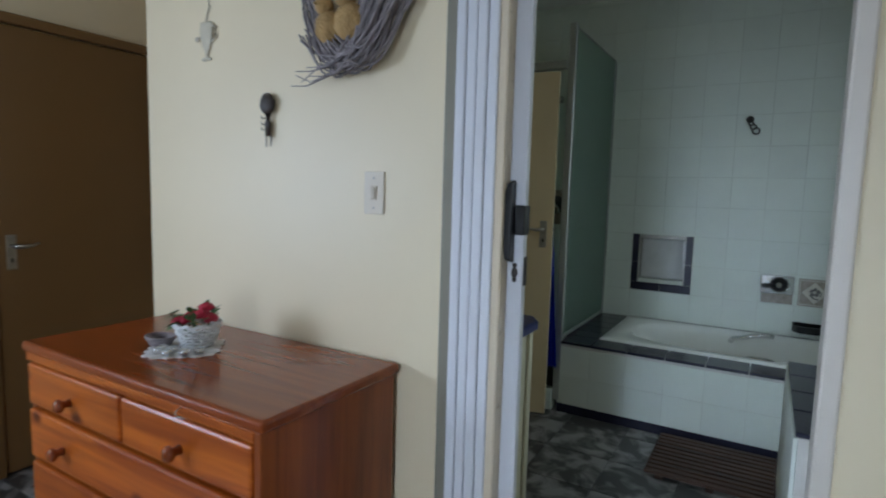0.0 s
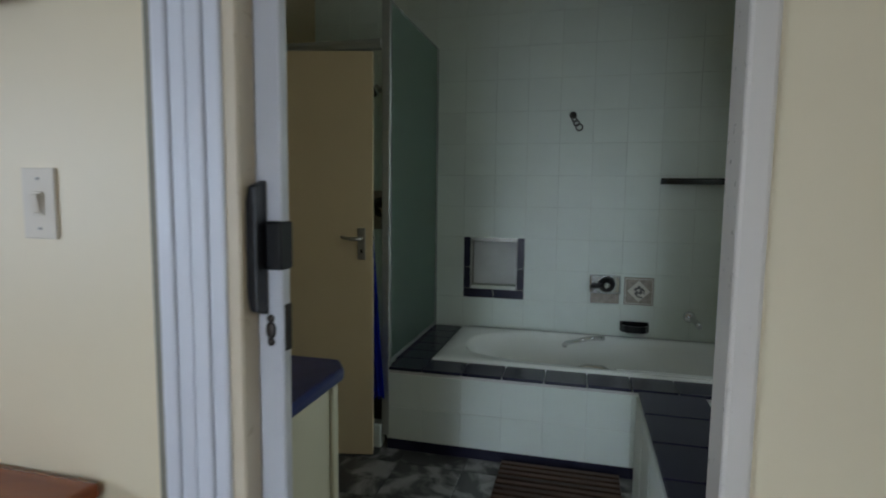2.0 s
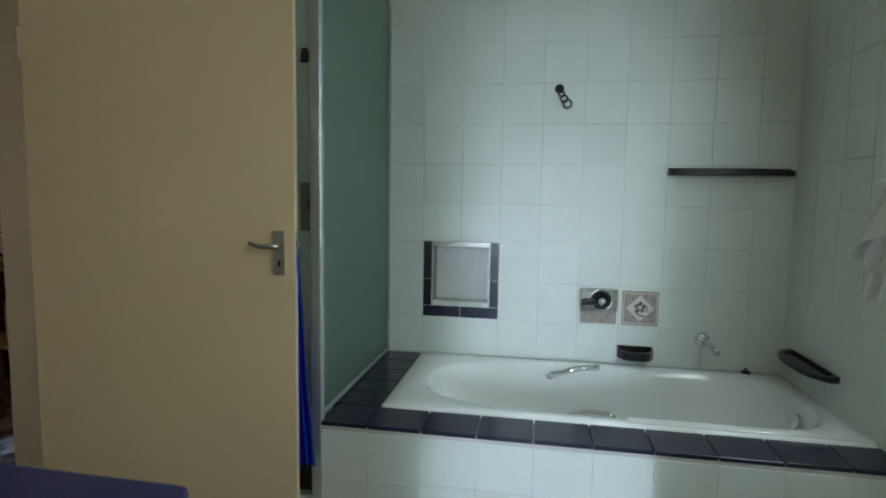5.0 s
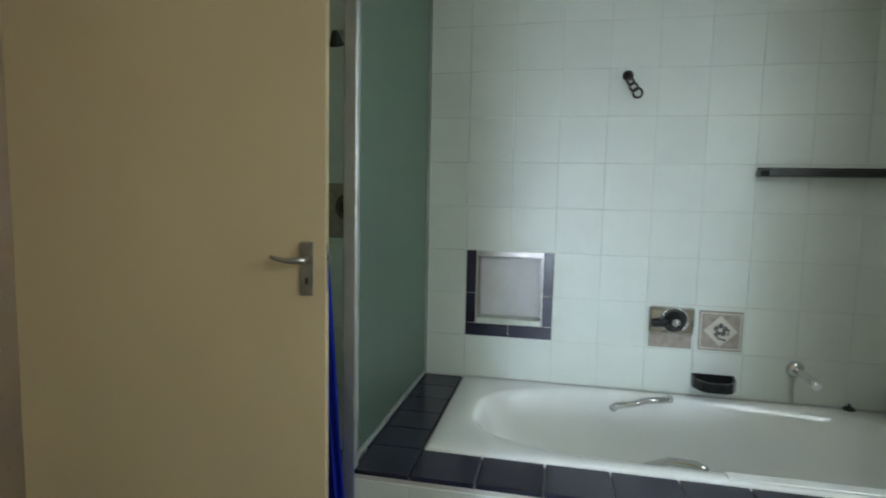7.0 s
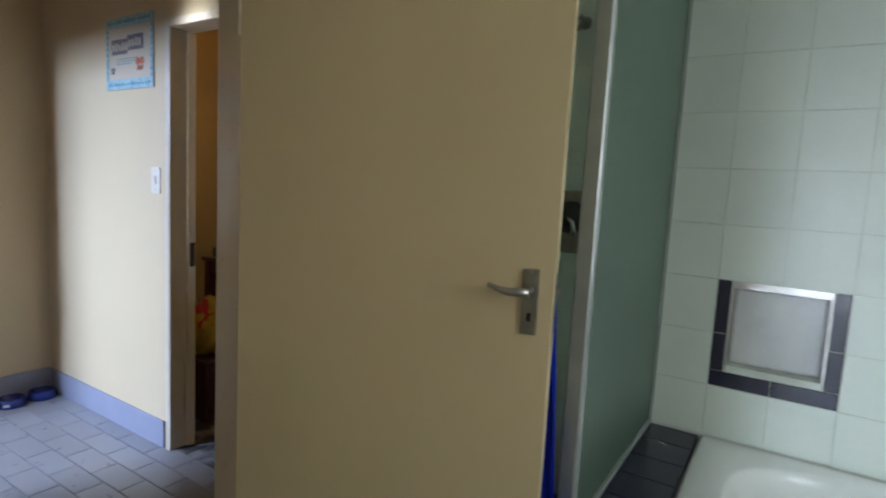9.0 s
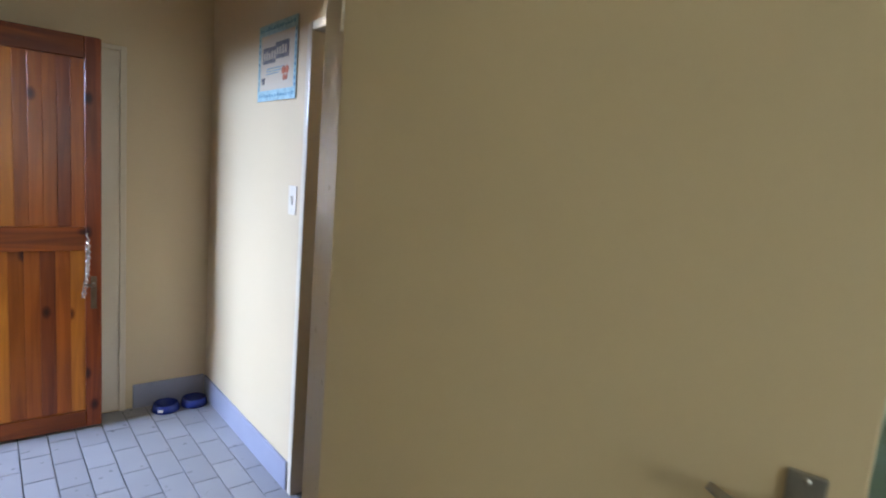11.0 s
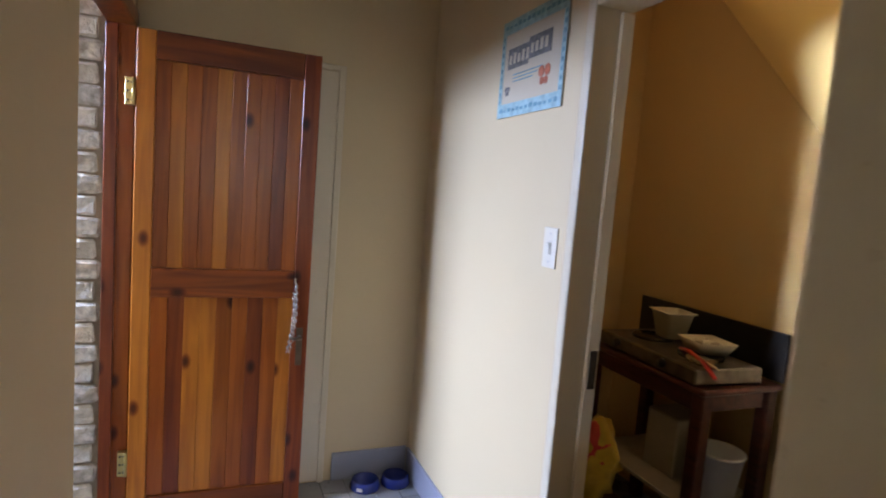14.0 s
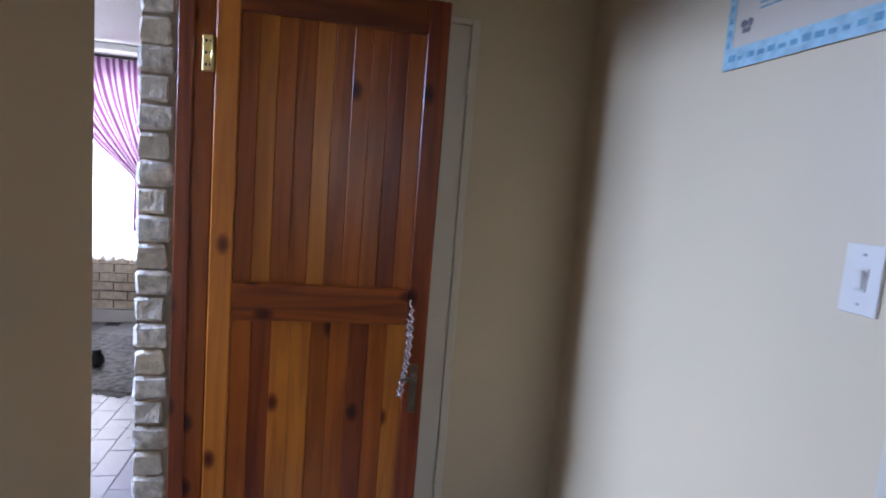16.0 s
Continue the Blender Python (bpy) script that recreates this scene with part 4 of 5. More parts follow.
part("plinth_strip", nb(0.1025, 0.115, 1.315, 1.347, FB, 0.8475, bevel=0.003), CREAMBOARD, t)
for i in range(3):
    x = -1.09 + i * 0.39
    d = part("cabinet_door", nb(x + 0.004, x + 0.386, 1.346, 1.364, FB + 0.08, 0.82, bevel=0.004), CREAMBOARD, t)
    bm = bmesh.new()
    lathe(bm, [(0.006, 0), (0.006, 0.012), (0.014, 0.018), (0.012, 0.026), (0, 0.028)], pose(x + 0.34, 1.364, 0.72, -90, 0, 0), 14)
    part("knob", bm, STEEL, d)

# half-height tiled wall
HW = (0.957, 1.122, 0.877, 1.553, 0.812)
half = setting("half_wall", nb(HW[0], HW[1], HW[2], HW[3], FB, HW[4]), GROUT_WHITE, "low tiled screen wall with dark tiled top", "wall")

# duckboard
t = thing("duckboard", "dark brown slatted wooden duckboard on the bathroom floor", "bath mat", pose(0.43, 2.06, FB))
for i in range(11):
    part("slat", nb(0, 0.56, 0.01 + i * 0.046, 0.042 + i * 0.046, 0.018, 0.034, bevel=0.003), MATWOOD, t)
for x in (0.05, 0.27, 0.49):
    part("batten", nb(x, x + 0.035, 0.012, 0.50, 0, 0.0178, bevel=0.002), MATWOOD, t)

def flap(x, top, low, depth, rows=16, cols=30):
    """A loose end of cloth between a gathered top edge and a slanting hem, with soft folds."""
    bm = bmesh.new()
    grid = []
    for i in range(rows + 1):
        v = i / rows
        row = []
        for j in range(cols + 1):
            u = j / cols
            a = [top[0][k] + (top[1][k] - top[0][k]) * u for k in (0, 1)]
            b = [low[0][k] + (low[1][k] - low[0][k]) * u for k in (0, 1)]
            fold = depth * (0.4 + 0.6 * v) * math.sin(u * 9.5 + 1.2 * v) - 0.02 * v * (1 - u)
            row.append(bm.verts.new((x + fold, a[0] + (b[0] - a[0]) * v ** 0.9, a[1] + (b[1] - a[1]) * v + 0.008 * math.sin(u * 9 + 1) * v)))
        grid.append(row)
    for i in range(rows):
        for j in range(cols):
            f = bm.faces.new((grid[i][j], grid[i][j + 1], grid[i + 1][j + 1], grid[i + 1][j]))
            f.smooth = True
    return bm


# curtain at the bathroom window
cur = thing("bathroom_curtain", "thin white curtain tied back at the bathroom window", "curtain")
part("panel", drape((1.775, 2.33, 2.20), 1.05, 1.06, 9, 0.022, "y", waist=(0.80, 0.13, 0.36)), WHITECLOTH, cur)
part("valance", drape((1.762, 2.30, 2.21), 1.20, 0.22, 12, 0.02, "y"), WHITECLOTH, cur)
bm = bmesh.new()
tube(bm, [(1.775 + 0.045 * math.cos(k * math.tau / 16), 2.70 + 0.075 * math.sin(k * math.tau / 16), 1.40 + 0.015 * math.sin(k * math.tau / 16)) for k in range(17)], 0.014, 6)
part("tie", bm, WHITECLOTH, cur)
part("tail", flap(1.752, ((2.705, 1.415), (2.625, 1.415)), ((2.890, 1.180), (2.615, 1.270)), 0.022), TAILCLOTH, cur)
part("tail", flap(1.770, ((2.740, 1.40), (2.640, 1.40)), ((2.885, 1.170), (2.655, 1.040)), 0.016), TAILCLOTH, cur)
part("tail", flap(1.790, ((2.760, 1.36), (2.680, 1.36)), ((2.880, 1.000), (2.770, 1.005)), 0.010), TAILCLOTH, cur)
rod = thing("bathroom_curtain_rod", "white curtain rod over the bathroom window", "curtain rod")
bm = bmesh.new()
tube(bm, [(1.785, 1.60, 2.205), (1.785, 2.95, 2.205)], 0.010, 10)
part("rod", bm, WHITEPAINT, rod)
part("bracket", nb(1.785, 1.838, 2.90, 2.915, 2.19, 2.22), WHITEPAINT, rod)
part("bracket", nb(1.785, 1.838, 1.62, 1.635, 2.19, 2.22), WHITEPAINT, rod)


# ---- bedroom things ----
def dresser():
    x0, x1, y0, y1, top = -1.175, -0.075, 0.205, 0.715, 0.845
    t = thing("chest_of_drawers", "varnished orange pine chest of drawers against the wall", "chest of drawers", pose(x0, y0, 0))
    W, D = x1 - x0, y1 - y0
    bm = nb(-0.015, W + 0.012, -0.015, D, top - 0.032, top, bevel=0.010, seg=3)
    part("top", bm, DRESS_TOP, t, "glossy dark pine top")
    part("side_panel", nb(0, 0.022, 0.004, D - 0.01, 0.0, top - 0.0325, bevel=0.002), DRESS_Z, t)
    part("side_panel", nb(W - 0.024, W - 0.002, -0.008, D - 0.01, 0.0, top - 0.0325, bevel=0.002), DRESS_Z, t)
    part("back_panel", nb(0.022, W - 0.024, D - 0.02, D - 0.01, 0.05, top - 0.0325), DRESS_Z, t)
    part("top_rail", nb(0.0, W - 0.0242, -0.008, 0.022, top - 0.062, top - 0.0325, bevel=0.003), DRESS_X, t)
    part("plinth", nb(0.022, W - 0.024, 0.006, 0.024, 0.0, 0.07, bevel=0.003), DRESS_X, t)
    part("carcass", nb(0.022, W - 0.024, 0.025, D - 0.021, 0.07, top - 0.0625), DRESS_Z, t)
    rows = [(0.640, 0.778, 2), (0.462, 0.625, 1), (0.284, 0.447, 1), (0.09, 0.269, 1)]
    for z0, z1, n in rows:
        for i in range(n):
            p, q = 0.004 + i * (W - 0.030) / n, 0.004 + (i + 1) * (W - 0.030) / n
            d = part("drawer", nb(p + 0.004, q - 0.004, -0.010, 0.022, z0, z1, bevel=0.009, seg=2), DRESS_X, t)
            for kx in ([(p + q) / 2] if n == 2 else [p + 0.2 * (q - p), p + 0.8 * (q - p)]):
                bm = bmesh.new()
                lathe(bm, [(0.013, 0), (0.010, 0.012), (0.011, 0.018), (0.020, 0.026), (0.021, 0.034), (0.014, 0.041), (0, 0.043)], pose(kx, -0.010, (z0 + z1) / 2 - 0.01, 90, 0, 0), 18)
                part("knob", bm, DRESS_TOP, d, "turned dark wooden knob")
    return t


dresser()
DT = 0.845
t = thing("doily", "white crochet doily with a scalloped edge on the chest", "doily", pose(-0.700, 0.440, DT))
bm = bmesh.new()
n = 96
c0 = bm.verts.new((0, 0, 0.006))
outer, inner = [], []
for k in range(n):
    a = k * math.tau / n
    r = (0.116 + 0.006 * math.cos(a * 18)) * (1 + 0.10 * math.cos(4 * a))
    inner.append(bm.verts.new((0.6 * r * math.cos(a), 0.6 * r * math.sin(a), 0.005)))
    outer.append(bm.verts.new((r * math.cos(a), r * math.sin(a), 0.003 + 0.0025 * math.cos(a * 18))))
low = [bm.verts.new((v.co.x, v.co.y, 0.0005)) for v in outer]
for k in range(n):
    j = (k + 1) % n
    bm.faces.new((c0, inner[k], inner[j]))
    bm.faces.new((inner[k], outer[k], outer[j], inner[j]))
    bm.faces.new((outer[k], low[k], low[j], outer[j]))
part("cloth", bm, CROCHET, t)


def wicker_basket(m, r=0.062, h=0.072):
    t = thing("flower_basket", "small white wicker basket with red artificial roses", "flower arrangement", m)
    rng = random.Random(3)
    bm = bmesh.new()
    for i in range(7):
        z = 0.008 + i * h / 7
        rr = r * (0.78 + 0.34 * i / 7)
        tube(bm, [(rr * (1 + 0.10 * math.sin(k * math.tau / 5 + i * math.pi)) * math.cos(k * math.tau / 60), rr * (1 + 0.10 * math.sin(k * math.tau / 5 + i * math.pi)) * math.sin(k * math.tau / 60), z) for k in range(61)], 0.0036, 5)
    tube(bm, [(1.12 * r * math.cos(k * math.tau / 40), 1.12 * r * math.sin(k * math.tau / 40), h + 0.004 * math.sin(k * math.pi / 2)) for k in range(41)], 0.0052, 6)
    part("weave", bm, WICKER, t)
    bm = bmesh.new()
    for k in range(14):
        a = k * math.tau / 14
        tube(bm, [(0.74 * r * math.cos(a), 0.74 * r * math.sin(a), 0.001), (1.04 * r * math.cos(a), 1.04 * r * math.sin(a), h)], 0.0035, 5)
    lathe(bm, [(0.72 * r, 0.001), (0.72 * r, 0.006)], sides=18)
    part("stake", bm, WICKER, t)
    for i, (x, y, z) in enumerate(((-0.050, -0.03, 0.078), (-0.030, -0.015, 0.084), (-0.075, -0.015, 0.070), (0.025, 0.0, 0.105), (0.045, 0.015, 0.092), (0.018, 0.02, 0.122), (-0.055, 0.02, 0.085))):
        bm = bmesh.new()
        for k in range(11):
            a = k * 2.4
            rr = 0.004 + 0.0013 * k
            p = Vector((x + rr * math.cos(a), y + rr * math.sin(a), z + 0.006 - 0.0009 * k))
            ball(bm, p, 0.0135, (1.0, 1.0, 0.8), 0.35, 1)
        part("rose", bm, ROSE, t, "red fabric rose")
        bm = bmesh.new()
        tube(bm, [(x * 0.3, y * 0.3, 0.03), (x * 0.7, y * 0.7, z * 0.6), (x, y, z)], 0.002, 5)
        part("stem", bm, LEAF, t)
    for i in range(26):
        a = rng.uniform(0, math.tau)
        b = Vector((0.055 * math.cos(a) - 0.015, 0.045 * math.sin(a), rng.uniform(0.065, 0.115)))
        bm = bmesh.new()
        q = pose(*b, rng.uniform(-40, 40), rng.uniform(-50, 50), math.degrees(a))
        pts = [(-0.002, 0), (0.012, 0.010), (0.028, 0.007), (0.042, 0), (0.028, -0.007), (0.012, -0.010)]
        up = [bm.verts.new(q @ Vector((x, y, 0.0012 + 0.004 * math.sin(x * 70)))) for x, y in pts]
        dn = [bm.verts.new(q @ Vector((x, y, 0.004 * math.sin(x * 70)))) for x, y in pts]
        bm.faces.new(up)
        bm.faces.new(dn[::-1])
        for k in range(6):
            bm.faces.new((up[k], dn[k], dn[(k + 1) % 6], up[(k + 1) % 6]))
        part("leaf", bm, LEAF, t)
    return t


wicker_basket(pose(-0.685, 0.475, DT + 0.006))
t0 = thing("candle_cup", "small silvery tealight cup on the doily", "candle holder", pose(-0.675, 0.383, DT + 0.006), "tealight cups")
bm = bmesh.new()
lathe(bm, [(0.013, 0), (0.015, 0.017), (0.0135, 0.017), (0.012, 0.004), (0, 0.004)], sides=18)
part("glass_cup", bm, SILVER, t0)
bm = bmesh.new()
lathe(bm, [(0.0118, 0.0042), (0.0128, 0.013), (0, 0.013)], sides=16)
part("wax", bm, ENAMEL, t0)
for x, y in ((-0.625, 0.385), (-0.715, 0.375), (-0.605, 0.42), (-0.665, 0.355), (-0.70, 0.350)):
    copy_thing(t0, pose(x, y, DT + 0.006))
t = thing("trinket_dish", "small grey wicker trinket dish on the doily", "dish", pose(-0.775, 0.405, DT + 0.006))
for i in range(5):
    bm = bmesh.new()
    rr = 0.026 + 0.003 * i
    tube(bm, [(rr * 1.3 * math.cos(k * math.tau / 28), rr * math.sin(k * math.tau / 28), 0.005 + 0.006 * i) for k in range(29)], 0.0045, 5)
    part("coil", bm, TWIG, t)


t = thing("bent_wire", "thin bent white wire sticking out above a drawer", "wire", pose(-0.345, 0.188, 0.797))
bm = bmesh.new()
tube(bm, [(-0.02, 0.010, 0.012), (-0.015, -0.008, 0.008), (-0.008, -0.012, -0.004), (0.004, -0.012, 0.0), (0.022, -0.010, -0.001)], 0.0014, 6)
part("strand", bm, WICKER, t)


def switch(name, m, label):
    """A wall switch plate that faces -y."""
    t = thing(name, label, "light switch", m)
    part("plate", nb(-0.037, 0.037, -0.0055, 0.0, -0.064, 0.064, bevel=0.0018, seg=2), WHITEPLASTIC, t)
    part("surround", nb(-0.012, 0.012, -0.008, -0.0056, -0.022, 0.022, bevel=0.001), WHITEPLASTIC, t)
    bm = nb(-0.008, 0.008, -0.013, -0.0081, -0.018, 0.018, bevel=0.002)
    bmesh.ops.rotate(bm, verts=bm.verts, cent=(0, -0.010, 0), matrix=Matrix.Rotation(radians(7), 3, "X"))
    part("rocker", bm, WHITEPLASTIC, t)
    for dz in (0.045, -0.045):
        bm = bmesh.new()
        lathe(bm, [(0.003, 0), (0.003, 0.0008), (0, 0.001)], pose(0, -0.0055, dz, 90, 0, 0), 8)
        part("screw", bm, STEEL, t)
    return t


switch("bedroom_switch", pose(-0.176, 0.7245, 1.352), "white plastic light switch on the cream wall")
switch("hall_switch", pose(-2.418, 2.8095, 1.348), "white plastic light switch on the hall wall")

# twig wreath nest with two plush chicks
t = thing("twig_wreath", "grey twig wreath hung on the bedroom wall", "wreath", pose(-0.292, 0.722, 1.932))
rng = random.Random(12)
for i in range(120):
    # each twig sweeps from one side through the pointed foot to the other side
    right = rng.uniform(0.16, 0.30) if i % 3 else rng.uniform(0.10, 0.20)
    left = rng.uniform(-0.16, -0.08)
    foot = (rng.uniform(0.02, 0.11), -0.225 + rng.uniform(0.0, 0.075))
    out, ph = rng.uniform(0.015, 0.075), rng.uniform(0, 6)
    ends = ((right, rng.uniform(0.02, 0.22)), foot, (left, rng.uniform(-0.12, 0.10)))
    if i % 4 == 0:
        ends = ((right, 0.1 + rng.uniform(-0.1, 0.12)), (rng.uniform(-0.02, 0.1), 0.24), (left, rng.uniform(-0.05, 0.15)))
    pts = []
    for k in range(17):
        v = k / 16
        a, b, c = (1 - v) ** 2, 2 * v * (1 - v), v * v
        x = a * ends[0][0] + b * (2 * ends[1][0] - (ends[0][0] + ends[2][0]) / 2) + c * ends[2][0]
        z = a * ends[0][1] + b * (2 * ends[1][1] - (ends[0][1] + ends[2][1]) / 2) + c * ends[2][1]
        z = max(z, -0.232 + 0.01 * math.sin(ph))
        pts.append((x + 0.012 * math.sin(v * 9 + ph), -0.008 - out * (0.4 + 0.6 * math.sin(v * math.pi)) , z + 0.006 * math.sin(v * 7 + ph)))
    bm = bmesh.new()
    tube(bm, pts, [0.0036 * (1 - 0.5 * k / 16) + 0.0010 for k in range(17)], 5)
    part("twig", bm, TWIG, t)
for i in range(6):
    x, z = rng.uniform(-0.04, 0.05), -0.205 + rng.uniform(-0.015, 0.02)
    bm = bmesh.new()
    tube(bm, [(x + 0.06, -0.04, z + 0.02), (x, -0.05, z - 0.012), (x - 0.09, -0.055, z - 0.022 + rng.uniform(-0.018, 0.012)), (x - 0.16, -0.05, z - 0.03 + rng.uniform(-0.03, 0.025))], [0.0035, 0.003, 0.002, 0.0012], 5)
    part("twig", bm, TWIG, t)
for dx, r in ((-0.026, 0.046), (0.056, 0.052)):
    bm = bmesh.new()
    ball(bm, (0, 0, 0), r, (1.0, 0.8, 1.05), 0.12, 3)
    ball(bm, (-0.01, -0.01, r * 1.35), r * 0.62, (1, 1, 1), 0.1, 3)
    ball(bm, (-0.012, -0.02 - r * 0.55, r * 1.30), r * 0.14, (1, 1.3, 0.7), 0, 1)
    chick = new("plush_chick", mesh_of("plush_chick", bm, PLUSH))
    chick.matrix_basis = pose(-0.288 + dx, 0.668, 1.792 + r)
    tagged(chick, "yellow plush chick sitting in the twig wreath", "plush toy", "chicks in the wreath")

# carved key holder
t = thing("key_holder", "dark carved wooden spoon-shaped key holder with hooks", "key holder", pose(-0.624, 0.7235, 1.640) @ Matrix.Scale(0.86, 4))
bm = bmesh.new()
ball(bm, (0, -0.018, 0), 0.042, (0.92, 0.42, 1.0), 0.10, 3)
part("head", bm, CARVED, t)
bm = bmesh.new()
tube(bm, [(0, -0.015, -0.035), (0.002, -0.016, -0.075), (0.0, -0.014, -0.125)], [0.013, 0.014, 0.010], 10)
part("handle", bm, CARVED, t)
for z in (-0.055, -0.078, -0.100):
    bm = bmesh.new()
    tube(bm, [(-0.012, -0.016, z), (-0.024, -0.024, z - 0.002), (-0.026, -0.024, z + 0.010)], 0.002, 6)
    part("hook", bm, DARKMETAL, t)
for x in (-0.012, 0.012):
    bm = bmesh.new()
    tube(bm, [(x, -0.012, -0.120), (x * 1.3, -0.010, -0.165)], [0.003, 0.0015], 6)
    part("prong", bm, STEEL, t)

# milky glass jug ornament on a wire
t = thing("glass_jug_ornament", "milky glass jug ornament hanging on a wire", "wall ornament", pose(-0.952, 0.719, 1.890))
bm = bmesh.new()
lathe(bm, [(0.026, -0.075), (0.026, -0.068), (0.007, -0.060), (0.009, -0.045), (0.026, -0.015), (0.036, 0.02), (0.034, 0.055), (0.030, 0.06), (0.0, 0.058)], Matrix.Diagonal((1, 0.16, 1, 1)), 20)
part("body", bm, FROSTDECO, t)
bm = bmesh.new()
tube(bm, [(0.030, 0, 0.045), (0.052, -0.001, 0.04), (0.054, -0.001, 0.005), (0.030, 0, -0.01)], 0.0045, 8)
part("handle", bm, FROSTDECO, t)
bm = bmesh.new()
ball(bm, (-0.052, 0, 0.005), 0.009, (1.3, 0.5, 1), 0, 2)
tube(bm, [(-0.03, 0, 0.012), (-0.05, 0, 0.006)], 0.0035, 6)
part("spout", bm, CARDBOARD, t)
bm = bmesh.new()
tube(bm, [(0, 0, 0.058), (0.006, 0.0, 0.085), (0.022, 0.0, 0.11), (0.014, 0.001, 0.14), (0.006, 0.001, 0.165)], 0.0018, 6)
part("wire", bm, DARKMETAL, t)


# ---- hall things ----
def poster():
    x0, x1, z0, z1 = -2.862, -2.432, 1.792, 2.145
    y = 2.8095
    t = thing("hall_poster", "printed poster with pale blue border on the hall wall", "poster")
    part("sheet", nb(x0, x1, y - 0.006, y, z0, z1, bevel=0.001), PAPER, t)
    w = 0.045
    for a in ((x0, x1, z0, z0 + w * 1.1), (x0, x1, z1 - w * 1.1, z1), (x0, x0 + w * 0.55, z0 + w * 1.1, z1 - w * 1.1), (x1 - w * 0.55, x1, z0 + w * 1.1, z1 - w * 1.1)):
        part("border", nb(a[0], a[1], y - 0.0075, y - 0.0062, a[2], a[3]), PRINTBLUE, t)
    rng = random.Random(2)
    bm = bmesh.new()
    for zc in (z0 + 0.024, z1 - 0.024):
        for i in range(13):
            x = x0 + 0.03 + i * (x1 - x0 - 0.06) / 12
            box(bm, x - 0.011, x + rng.uniform(0.004, 0.012), y - 0.0084, y - 0.0077, zc - 0.006, zc + rng.uniform(0.003, 0.010))
    for xc in (x0 + 0.012, x1 - 0.012):
        for i in range(9):
            z = z0 + 0.06 + i * (z1 - z0 - 0.12) / 8
            box(bm, xc - 0.005, xc + 0.006, y - 0.0084, y - 0.0077, z - 0.008, z + 0.006)
    tagged(part("border_print", bm, PRINTTEAL, t), kind="stuff")
    zm = 2.005
    part("lettering", nb(x0 + 0.055, x0 + 0.20, y - 0.0075, y - 0.0062, zm - 0.040, zm + 0.034), PRINTGREY, t, "unreadable dark block lettering")
    part("lettering", nb(x0 + 0.20, x0 + 0.345, y - 0.0075, y - 0.0062, zm - 0.026, zm + 0.048), PRINTGREY, t, "unreadable dark block lettering")
    for i in range(9):
        x = x0 + 0.066 + i * 0.030
        z = zm - 0.003 + (0.014 if i > 4 else 0.0)
        part("letter", nb(x, x + 0.017, y - 0.0084, y - 0.0077, z - 0.020, z + rng.uniform(0.006, 0.020)), PAPER, t)
    for i in range(3):
        part("small_print", nb(x0 + 0.10, x0 + 0.30 - 0.03 * i, y - 0.0072, y - 0.0062, zm - 0.066 - 0.012 * i, zm - 0.062 - 0.012 * i), PRINTTEAL, t)
    for cx, cz, s, m in ((x1 - 0.115, 1.905, 0.034, PRINTORANGE), (x0 + 0.065, 1.885, 0.017, PRINTGREY)):
        bm = bmesh.new()
        for sx in (-1, 1):
            for dz, k in ((0.5, 1.0), (-0.45, 0.7)):
                pts = [(cx + sx * s * k * (0.55 + 0.5 * math.cos(a * math.tau / 10)), cz + s * dz + s * k * 0.55 * math.sin(a * math.tau / 10)) for a in range(10)]
                f = [bm.verts.new((px, y - 0.0080 - 0.0004 * (dz > 0) - 0.0002 * sx, pz)) for px, pz in pts]
                g = [bm.verts.new((px, y - 0.0062, pz)) for px, pz in pts]
                bm.faces.new(f)
                for a in range(10):
                    bm.faces.new((f[a], g[a], g[(a + 1) % 10], f[(a + 1) % 10]))
        part("butterfly", bm, m, t)
    return t


poster()

b0 = thing("pet_bowl", "blue plastic pet bowl on the hall floor", "bowl", pose(-3.485, 2.555, 0.0), "pet bowls")
bm = bmesh.new()
lathe(bm, [(0.074, 0), (0.078, 0.006), (0.068, 0.044), (0.062, 0.048), (0.055, 0.043), (0.047, 0.014), (0, 0.012)], sides=28)
part("dish", bm, BLUEPLASTIC, b0)
bm = bmesh.new()
box(bm, 0.068, 0.0765, -0.014, 0.014, 0.014, 0.028)
bmesh.ops.rotate(bm, verts=bm.verts, cent=(0, 0, 0), matrix=Matrix.Rotation(radians(-35), 3, "Z"))
part("sticker", bm, WHITEPLASTIC, b0, "small white sticker")
copy_thing(b0, pose(-3.49, 2.715, 0.0, 0, 0, 150))


